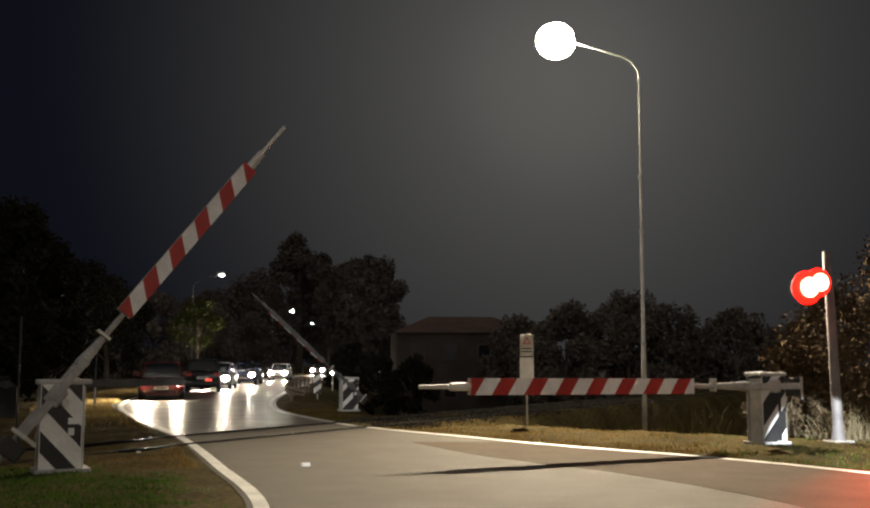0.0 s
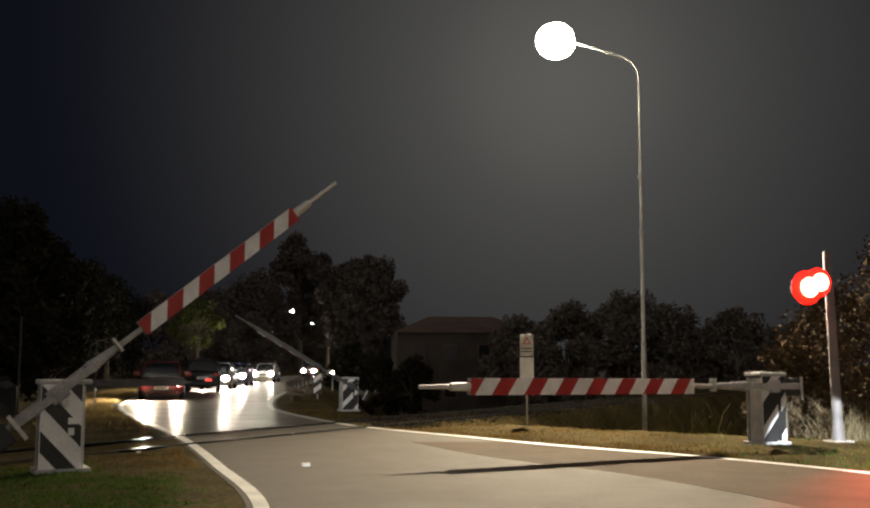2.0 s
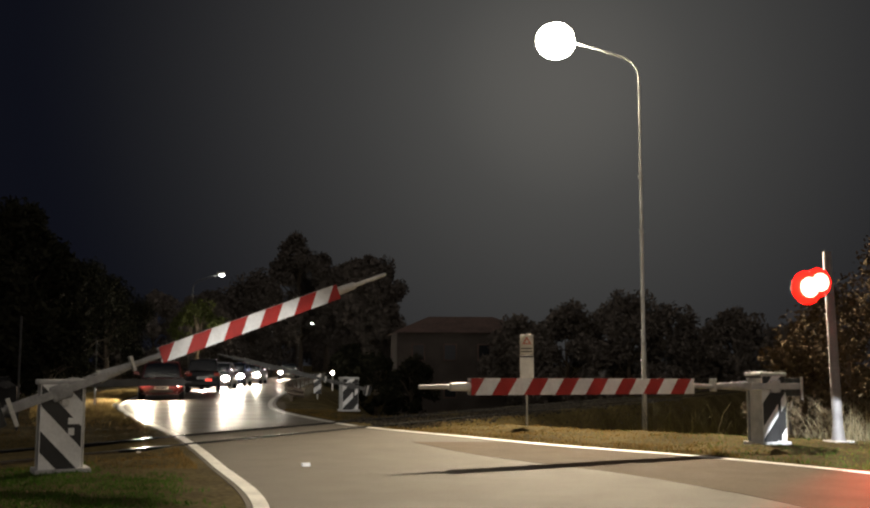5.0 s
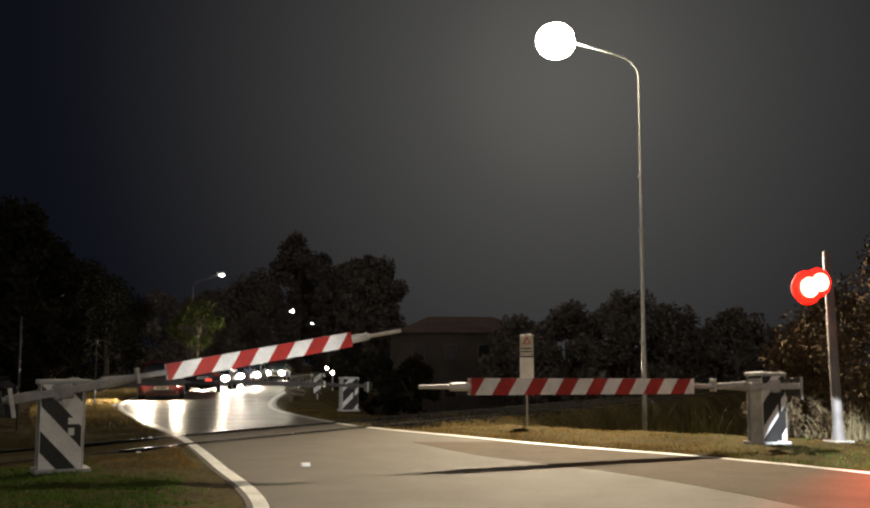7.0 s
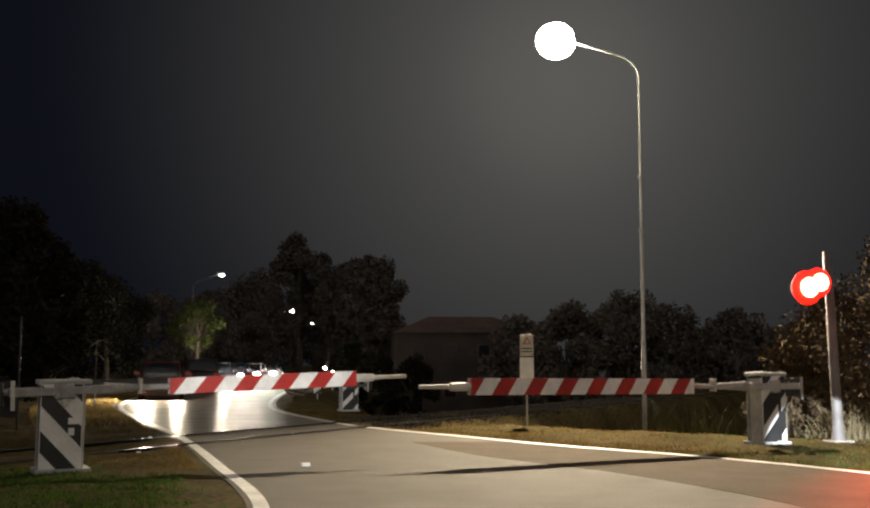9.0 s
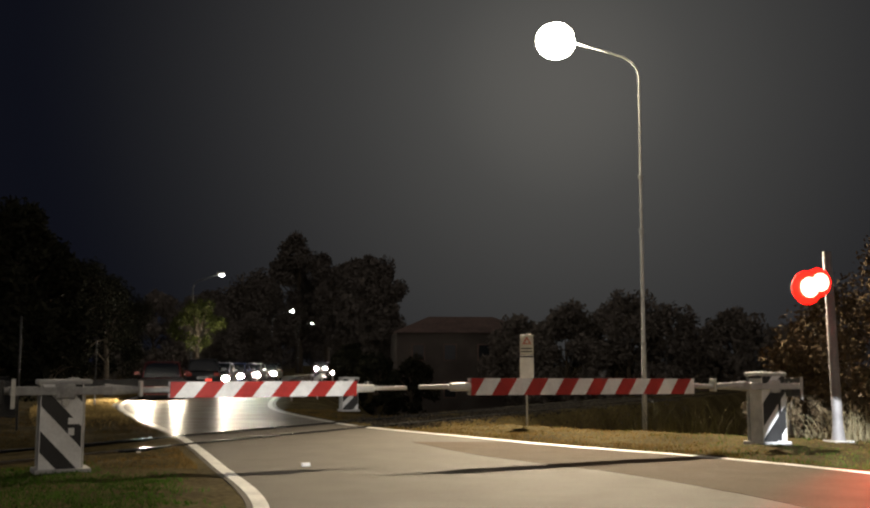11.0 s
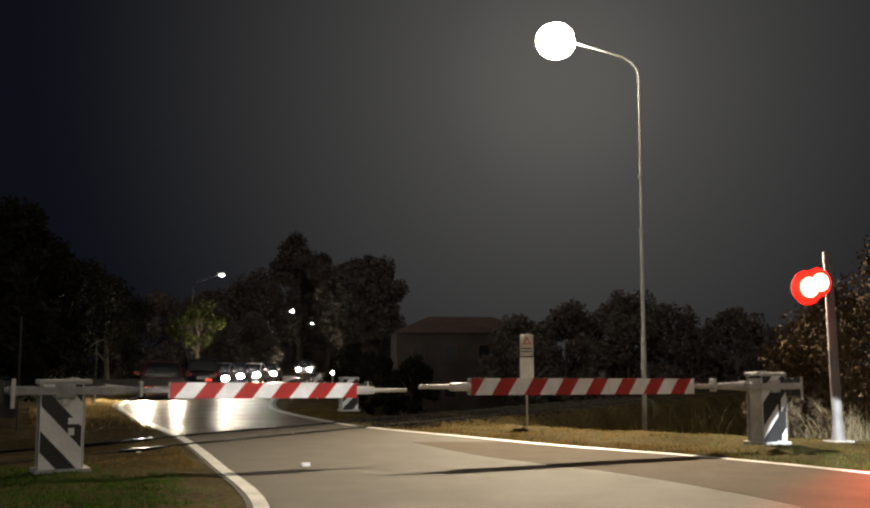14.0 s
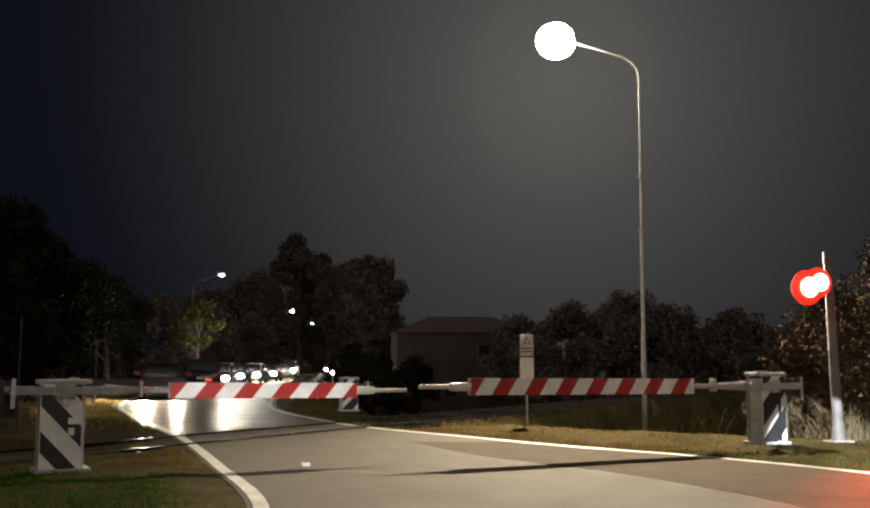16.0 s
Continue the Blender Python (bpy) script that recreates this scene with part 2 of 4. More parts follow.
def strip(name, material, y0, y1, step, lo, hi, z, thick, label, category):
    """A band between two edges that follow the road, with thickness."""
    bm = bmesh.new()
    n = int((y1 - y0) / step)
    rows = []
    for k in range(n + 1):
        y = y0 + (y1 - y0) * k / n
        a, b = lo(y), hi(y)
        rows.append([bm.verts.new(p) for p in ((a, y, z), (b, y, z), (b, y, z - thick), (a, y, z - thick))])
    for p, q in zip(rows, rows[1:]):
        for k in range(4):
            bm.faces.new((p[k], p[(k + 1) % 4], q[(k + 1) % 4], q[k]))
    bm.faces.new(rows[0])
    bm.faces.new(rows[-1][::-1])
    bmesh.ops.recalc_face_normals(bm, faces=bm.faces[:])
    return tagged(ob_from(name, bm, material), label, category, kind="structure")


strip("road", M["asphalt"], -60, 300, 0.5, lambda y: left_edge(y) - 0.14, lambda y: right_edge(y) + 0.2, 0.0, 0.2,
      "worn grey asphalt road curving over the crossing", "road")


strip("road_surface", M["damp_asphalt"], 19.5, 160, 0.4, lambda y: left_edge(y) - 0.14,
      lambda y: max(left_edge(y) - 0.1, min(right_edge(y) + 0.2, TRACK_AT.x + (y - TRACK_AT.y) * TRACK.x / TRACK.y - 1.15)), 0.0045, 0.003,
      "damp polished asphalt beyond the track", "road")
patch_edge = curve_x([(4.0, 6), (3.6, 8.2), (3.49, 9.43), (3.1, 10.8), (2.22, 12.67), (0.71, 14.96), (-0.4, 17.6)])
strip("road_patch", M["new_asphalt"], 5, 17.6, 0.35, lambda y: patch_edge(y) + 0.05 * noise.noise((y * 1.7, 0, 0)), lambda y: max(right_edge(y) - 0.16, patch_edge(y) + 0.1), 0.004, 0.003,
      "darker strip of resurfaced asphalt along the road edge", "road")


def slant(edge, y):
    s = (edge(y + 0.2) - edge(y - 0.2)) / 0.4
    return 0.075 * math.sqrt(1 + s * s)


strip("road_edge_line", M["paint_line"], 5, 160, 0.4, lambda y: left_edge(y) - slant(left_edge, y), lambda y: left_edge(y) + slant(left_edge, y),
      0.006, 0.004, "white painted edge line along the road", "road marking")
strip("road_edge_line", M["paint_line"], 5, 21.8, 0.4, lambda y: right_edge(y) - slant(right_edge, y), lambda y: right_edge(y) + slant(right_edge, y),
      0.006, 0.004, "white painted edge line along the road", "road marking")
strip("road_edge_line", M["paint_line"], 22.3, 160, 0.4, lambda y: right_edge(y) - slant(right_edge, y), lambda y: right_edge(y) + slant(right_edge, y),
      0.006, 0.004, "white painted edge line along the road", "road marking")


# ---- railway track ----
def track_rail(offset, reach):
    side = Vector((TRACK.y, -TRACK.x))
    at = TRACK_AT + side * offset
    turn = Matrix.Translation((at.x, at.y, 0)) @ pose(0, 0, 0, 0, 0, 60)
    thing = empty("railway_rail", turn, "steel rail set flush into the asphalt of the crossing", "rail", "rails of the track")
    part("rail_head", boxed(0, 0, -0.062, 90, 0.07, 0.15, 0.008), M["rail"], thing)
    for s, w in ((1, 0.085), (-1, 0.07)):
        part("flange_groove", boxed(reach, s * (0.036 + w / 2), -0.04, 11.5, w, 0.1), M["groove"], thing, "dark flange groove beside the rail head")
    return thing


track_rail(0.76, 1.6)
track_rail(-0.76, 0.4)


def ballast_bed():
    """Broken stones round the rails on either side of the road."""
    rng = np.random.default_rng(77)
    verts, faces = [], []
    corners = np.array([(1, 0, 0), (0, 1, 0), (-1, 0, 0), (0, -1, 0), (0, 0, 1), (0, 0, -1)], float)
    tris = ((0, 1, 4), (1, 2, 4), (2, 3, 4), (3, 0, 4), (1, 0, 5), (2, 1, 5), (3, 2, 5), (0, 3, 5))
    side = Vector((TRACK.y, -TRACK.x))
    while len(verts) < 6000 * 6:
        along, off = rng.uniform(3, 24), rng.normal() * 0.9
        p = TRACK_AT + TRACK * along + side * off
        if left_edge(p.y) - 0.5 < p.x < right_edge(p.y) + 0.5 or abs(off) > 2.3:
            continue
        r = rng.uniform(0.02, 0.05)
        a = rng.random() * 6.283
        c = corners * r * rng.uniform(0.6, 1.2, (6, 3))
        c = np.stack([c[:, 0] * math.cos(a) - c[:, 1] * math.sin(a), c[:, 0] * math.sin(a) + c[:, 1] * math.cos(a), c[:, 2]], 1)
        b = len(verts)
        verts += (c + np.array([p.x, p.y, ground_z(p.x, p.y) + 0.03])).tolist()
        faces += [(i + b, j + b, k + b) for i, j, k in tris]
    me = bpy.data.meshes.new("track_ballast")
    me.from_pydata(verts, [], faces)
    me.materials.append(M["ballast"])
    tagged(new("track_ballast", me), "dark broken stones round the rails", "ballast", kind="stuff")


ballast_bed()


# ---- half barriers ----
def barrier(name, m, facing, panel0, panel1, thin, tip, stripes, label, tail_end=1.35, boom_facing=0, h=0.115, size=1.0, boom_paint="grey_paint", phase=0.0, plate_w=0.56, plate_x=0.0, tall=1.0, box_paint="grey_paint"):
    """A half barrier whose arm lies along local x; facing -1: striped plates look to local -y."""
    thing = empty(name, m, label, "crossing barrier", "half barriers of the crossing")
    pz = 0.87
    boom_facing = boom_facing or facing
    thing.scale = (size, size, size * tall)
    part("cabinet", box(boxed(0, 0, 0.56, 0.50, 0.30, 1.00, 0.012), 0, 0, 0.03, 0.66, 0.5, 0.06, 0.01), M[box_paint], thing)
    cap = boxed(0, 0, 1.12, 0.64, 0.40, 0.06, 0.02)
    box(cap, 0.12, 0, 1.155, 0.12, 0.2, 0.03, 0.01)
    part("cover", cap, M[box_paint], thing, "weathered grey sheet-metal cover")
    for s in (-1, 1):
        y = s * 0.185
        plate = boxed(plate_x, y, 0.575, plate_w, 0.014, 1.05, 0.004)
        p = part("side_plate", plate, M["white_board"] if s == facing else M[box_paint], thing)
        if s == facing:
            for k in range(3):
                z0 = -0.25 + 0.56 * k
                out = []
                e = plate_w / 2 - 0.01
                wide = 0.26 if facing < 0 else 0.36
                for x, z in ((-e, z0 + 0.52 + wide), (-e, z0 + 0.52), (e, z0), (e, z0 + wide)):
                    out.append((plate_x + x, z))
                clip = clip_poly(out, 0.06, 1.09)
                if len(clip) > 2:
                    part("stripe", prism(bmesh.new(), clip, y + s * 0.008, y + s * 0.012), M["black_board"], p, "black diagonal warning stripe")
            if facing > 0:
                part("seam", boxed(-0.12, y + s * 0.012, 0.42, 0.06, 0.012, 0.70, 0.003), M["black_board"], p, "black upright seam across the striped plate")
                continue
            part("notice", boxed(plate_x + 0.15, y + s * 0.012, 0.64, 0.14, 0.008, 0.08, 0.002), M["white_board"], p, "small white notice plate")
            part("notice", boxed(plate_x + 0.12, y + s * 0.012, 0.51, 0.07, 0.008, 0.09, 0.002), M["white_board"], p, "small white notice plate")
    part("shaft", tube(bmesh.new(), [(0, -0.24, pz), (0, 0.24, pz)], [0.045, 0.045]), M["galv"], thing)
    arm = bmesh.new()
    for s in (-1, 1):
        box(arm, -0.05, s * 0.225, 0, 1.15, 0.035, 0.10, 0.01)
        box(arm, 0, s * 0.225, 0, 0.24, 0.04, 0.2, 0.03)
    box(arm, 0.52, 0, 0, 0.10, 0.48, 0.11, 0.015)
    tube(arm, [(0.5, 0, 0), (0.62, 0, 0), (panel0 * 0.7, 0, 0), (panel0 * 0.7 + 0.02, 0, 0), (panel0 + 0.05, 0, 0)], [0.085, 0.07, 0.046, 0.038, 0.036])
    tube(arm, [(panel0, 0, 0), (panel1, 0, 0)], [0.05, 0.045])
    boom = part("boom", arm, M[boom_paint], thing, "tapered grey boom arm")
    boom.location = (0, 0, pz)
    # near boom tips take a paler material that stands for lamplight
    end = tube(bmesh.new(), [(panel1, 0, 0), (thin - 0.02, 0, 0), (thin, 0, 0), (thin + 0.01, 0, 0), (tip, 0, 0)], [0.06, 0.055, 0.05, 0.03, 0.028])
    part("boom_tip", end, M["pole"] if boom_paint != "shaded_steel" else M[boom_paint], boom, "stepped boom tip, paler for the lamplight on it")
    tail = bmesh.new()
    tube(tail, [(-0.55, 0, 0), (-tail_end, 0, 0)], [0.045, 0.04])
    box(tail, -0.6, 0, 0, 0.07, 0.5, 0.1, 0.01)
    part("counterweight_arm", tail, M[boom_paint], boom)
    part("counterweight", boxed(-min(0.8, tail_end - 0.1), 0, -0.02, 0.22, 0.24, 0.30, 0.02), M["black_board"], boom, "dark cast counterweight block")
    part("end_plate", boxed(-0.6, facing * 0.27, -0.03, 0.05, 0.02, 0.36, 0.006), M["galv"], boom)
    part("clamp", boxed(panel0 * 0.72, 0, 0.02, 0.04, 0.15, 0.2, 0.008), M["galv"], boom)
    # slanted red and white sheets, one after the other
    n = stripes
    slope = 0.17
    for k in range(-2, n + 2):
        a = panel0 + (panel1 - panel0) * (k + phase) / n
        b = panel0 + (panel1 - panel0) * (k + 1 + phase) / n
        sgn = 1
        out = [(a - slope / 2 * sgn, -h), (b - slope / 2 * sgn, -h), (b + slope / 2 * sgn, h), (a + slope / 2 * sgn, h)]
        if boom_facing > 0:
            out = [(a + slope / 2, -h), (b + slope / 2, -h), (b - slope / 2, h), (a - slope / 2, h)]
        out = clip_x(out, panel0, panel1)
        if len(out) > 2:
            red = k % 2 == 0
            for s in (-1, 1):
                part("stripe_panel", prism(bmesh.new(), out, s * 0.05, s * 0.065), M[boom_paint] if s != boom_facing else M["red_board" if red else "white_board"], boom,
                     ("red" if red else "white") + " reflective stripe" if s == boom_facing else "")
    return thing, boom


def clip_axis(poly, axis, limit, keep_above):
    out = []
    for p, q in zip(poly, poly[1:] + poly[:1]):
        a, b = (p[axis] - limit, q[axis] - limit) if keep_above else (limit - p[axis], limit - q[axis])
        if a >= 0:
            out.append(p)
        if (a > 0) != (b > 0) and abs(a - b) > 1e-9:
            t = a / (a - b)
            out.append((p[0] + t * (q[0] - p[0]), p[1] + t * (q[1] - p[1])))
    res = []
    for p in out:
        if not res or (abs(p[0] - res[-1][0]) + abs(p[1] - res[-1][1])) > 1e-5:
            res.append(p)
    if len(res) > 1 and abs(res[0][0] - res[-1][0]) + abs(res[0][1] - res[-1][1]) < 1e-5:
        res.pop()
    return res if len(res) > 2 else []


def clip_x(poly, a, b):
    p = clip_axis(poly, 0, a, True)
    return clip_axis(p, 0, b, False) if p else p


def clip_poly(poly, a, b):
    p = clip_axis(poly, 1, a, True)
    return clip_axis(p, 1, b, False) if p else p


U = Vector((0.891, 0.454))
P0 = Vector((-4.67, 12.67))
PR = Vector((5.58, 17.0))
near_left, boom_near_left = barrier("level_crossing_barrier", pose(P0.x, P0.y, 0, 0, 0, 27), -1, 1.32, 3.96, 4.25, 4.77, 10,
                                    "grey half barrier with striped boom closing over the road", h=0.105, phase=-0.5, boom_paint="boom_grey", plate_w=0.50, plate_x=-0.035)
near_right, boom_near_right = barrier("level_crossing_barrier", pose(PR.x, PR.y, 0, 0, 0, 207), 1, 1.71, 6.06, 6.4, 6.91, 15,
                                      "grey half barrier with long striped boom already lowered", 0.72, size=0.942, phase=0.5, tall=1.115)
# far booms are darkened in colour for the weaker light beyond the track
PF = Vector((-2.5, 29.2))
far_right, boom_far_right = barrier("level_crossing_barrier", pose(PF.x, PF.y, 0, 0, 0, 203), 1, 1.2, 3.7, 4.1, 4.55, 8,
                                    "grey half barrier beyond the track, boom seen from behind", 0.8, -1, 0.075, 0.85, "shaded_steel")
# far-left cabinet coloured black in place of the shade on it
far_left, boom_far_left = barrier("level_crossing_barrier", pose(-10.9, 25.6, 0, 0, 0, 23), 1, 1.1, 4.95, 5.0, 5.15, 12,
                                  "grey half barrier beyond the track with boom lowered", 1.35, 0, 0.105, 0.9, "shaded_steel", box_paint="black_board")


# ---- street lamp beside the crossing ----
def street_lamp(base, height, reach, turn, radius, lens, power, label, head_size=1.0, lean=0.0, bowl_size=1.0, aim=(-0.001, 0, -1), wide=150, blend=0.7):
    thing = empty("street_lamp", pose(*base, 0, lean, turn), label, "street lamp", "street lamps along the road")
    h = height
    mast = bmesh.new()
    tube(mast, [(0, 0, 0), (0, 0, h * 0.32), (0, 0, h * 0.325), (0, 0, h * 0.575), (0, 0, h * 0.58), (0, 0, h * 0.70), (0, 0, h * 0.705), (0, 0, h - 0.9)]
         + [(-1.0 + math.cos(a), 0, h - 0.9 + 0.75 * math.sin(a)) for a in (0.35, 0.7, 1.05, 1.35)] + [(-reach, 0, h + 0.25)],
         [radius, radius * .95, radius * .8, radius * .75, radius * .65, radius * .62, radius * .55, radius * .5] + [radius * .45] * 4 + [radius * .4])
    # distant masts take the darkened steel to look less lit
    part("mast", mast, M["pole"] if power > 1000 else M["shaded_steel"], thing, smooth=True)
    for z in (h * 0.32, h * 0.575, h * 0.70):
        part("collar", tube(bmesh.new(), [(0, 0, z - 0.05), (0, 0, z + 0.05)], [radius * 1.08] * 2), M["galv"], thing)
    s = head_size
    head = boxed(-reach - 0.25 * s, 0, h + 0.36, 0.72 * s, 0.32 * s, 0.16, 0.06)
    part("lamp_head", head, M["galv"], thing)
    # bowl is swollen so that its shape includes the lamp's glare
    bowl = bmesh.new()
    bmesh.ops.create_uvsphere(bowl, u_segments=20, v_segments=12, radius=1, matrix=Matrix.Translation((-reach - 0.3 * s, 0, h + 0.26)) @ Matrix.Diagonal((0.39 * s * bowl_size, 0.30 * s * bowl_size, 0.37 * s * bowl_size, 1)))
    part("lamp_bowl", bowl, lens, thing, "glowing glass bowl enlarged to the width of its glare", smooth=True)
    if power:
        d = bpy.data.lights.new("street_light", "SPOT")
        d.energy, d.color, d.spot_size, d.spot_blend, d.shadow_soft_size = power, (1.0, 0.82, 0.58), radians(wide), blend, 0.36
        l = new("street_light", d)
        l.parent = thing
        place = Vector((-reach - 0.3 * s, 0, h + 0.2 - 0.38 * s - 0.12))
        l.matrix_basis = look(place, place + Vector(aim))
    return thing


street_lamp((6.42, 31, ground_z(6.42, 31)), 11.35 - ground_z(6.42, 31), 2.2, 0, 0.08, M["lens_white"], 54000, "tall galvanised street lamp glowing over the crossing", 1.5, 0.35, 1.08, (4.2, -16.2, -11.0), 88, 1.0)

# ---- red crossing signal ----
def crossing_signal(base):
    thing = empty("crossing_signal", pose(*base, 0, 0, 14), "grey signal post with glowing red lamps", "traffic signal")
    post = tube(bmesh.new(), [(0, 0, 0), (0, 0, 0.1), (0, 0, 0.35), (-0.07, 0, 3.28)], [0.15, 0.11, 0.085, 0.075])
    part("post", post, M["post_grey"], thing, smooth=True)
    part("foot", boxed(0, 0, 0.03, 0.36, 0.36, 0.06, 0.01), M["concrete"], thing)
    # lenses oversized so their red rims stand for the halo
    for x, y, r, zc, hot in ((-0.71, -0.34, 0.285, 2.62, 0.60), (-0.49, -0.335, 0.245, 2.71, 0.63)):
        hd = part("signal_head", tube(bmesh.new(), [(x, y + 0.03, zc), (x, y + 0.2, zc)], [r - 0.01, r * 0.7], 20), M["black_board"], thing, "black lamp housing")
        lens = bmesh.new()
        bmesh.ops.create_uvsphere(lens, u_segments=18, v_segments=10, radius=1, matrix=Matrix.Translation((x, y + 0.02, zc)) @ Matrix.Diagonal((r, 0.05, r, 1)))
        part("lens", lens, M["lens_red"], hd, "glowing red lens", smooth=True)
        ring_glow = bmesh.new()
        bmesh.ops.create_uvsphere(ring_glow, u_segments=16, v_segments=8, radius=1, matrix=Matrix.Translation((x, y + 0.005, zc)) @ Matrix.Diagonal((r * (hot + 0.12), 0.048, r * (hot + 0.12), 1)))
        part("halo_ring", ring_glow, M["mid_red"], hd, "orange-red halo ring built round the lamp core", smooth=True)
        core = bmesh.new()
        bmesh.ops.create_uvsphere(core, u_segments=14, v_segments=8, radius=1, matrix=Matrix.Translation((x, y - 0.06, zc)) @ Matrix.Diagonal((r * hot, 0.05, r * hot, 1)))
        part("lamp_core", core, M["core_red"], hd, "bright centre of the red lamp", smooth=True)
    part("bracket", boxed(-0.36, -0.02, 2.72, 0.7, 0.05, 0.06, 0.01), M["grey_paint"], thing)
    d = bpy.data.lights.new("red_beam", "SPOT")
    d.energy, d.color, d.spot_size, d.spot_blend, d.shadow_soft_size = 8500, (1.0, 0.07, 0.025), radians(54), 1.0, 0.1
    l = new("red_beam", d)
    l.parent = thing
    l.matrix_basis = look((-0.5, -0.66, 2.70), (-2.5, -8.2, 0.0))
    return thing


crossing_signal((6.85, 17.2, 0))


# an unseen fill lamp is added behind the camera, and a waiting car's headlamp shines along the kerb
street_lamp((7.9, -10, 0), 9.0, 2.2, 0, 0.1, M["lens_white"], 1200, "unseen street lamp added behind the camera as fill light", 1.0, 0, 1.0, (-4, 22, -9), 110)
hl = bpy.data.lights.new("car_headlamp_beam", "SPOT")
hl.energy, hl.color, hl.spot_size, hl.spot_blend, hl.shadow_soft_size = 40000, (0.90, 0.94, 1.0), radians(8.0), 0.12, 0.04
new("car_headlamp_beam", hl).matrix_world = look((4.4, 2.0, 0.62), (6.5, 17.2, -0.24))


# beam without a car, added beside the camera to brighten the left boom
own = bpy.data.lights.new("car_headlamp_beam", "SPOT")
own.energy, own.color, own.spot_size, own.spot_blend, own.shadow_soft_size = 6500, (1.0, 0.96, 0.90), radians(14), 0.7, 0.05
new("car_headlamp_beam", own).matrix_world = look((-0.3, -0.5, 0.65), (-2.3, 13.9, 0.78))


# ---- vehicles ----
def ring(bm, x, w, z0, z1, n=16, power=3.2):
    """A rounded cross-section of a body at x along its length."""
    cz, hz = (z0 + z1) / 2, (z1 - z0) / 2
    out = []
    for k in range(n):
        a = 2 * math.pi * (k + 0.5) / n
        c, s = math.cos(a), math.sin(a)
        out.append(bm.verts.new((x, w * math.copysign(abs(c) ** (2 / power), c), cz + hz * math.copysign(abs(s) ** (2 / power), s))))
    return out


def loft(stations, n=16, power=3.2):
    bm = bmesh.new()
    rings = [ring(bm, *s, n=n, power=power) for s in stations]
    for a, b in zip(rings, rings[1:]):
        for k in range(n):
            bm.faces.new((a[k], a[(k + 1) % n], b[(k + 1) % n], b[k]))
    bm.faces.new(rings[0][::-1])
    bm.faces.new(rings[-1])
    bmesh.ops.recalc_face_normals(bm, faces=bm.faces[:])
    return bm


def wheel(parent, x, y, r, side):
    w = part("wheel", tube(bmesh.new(), [(x, y - 0.1, r), (x, y - 0.085, r), (x, y + 0.085, r), (x, y + 0.1, r)], [r * 0.93, r, r, r * 0.93], 24), M["rubber"], parent, "black tyre")
    part("rim", tube(bmesh.new(), [(x, y + side * 0.07, r), (x, y + side * 0.115, r)], [r * 0.64, r * 0.58], 18), M["rim"], w, "alloy rim")
    for k in range(5):
        a = 2 * math.pi * k / 5
        bm = boxed(x + 0.3 * r * math.cos(a), y + side * 0.12, r + 0.3 * r * math.sin(a), 0.55 * r, 0.02, 0.05, 0.004, pose(0, 0, 0, 0, -math.degrees(a), 0))
        part("spoke", bm, M["rim"], w)


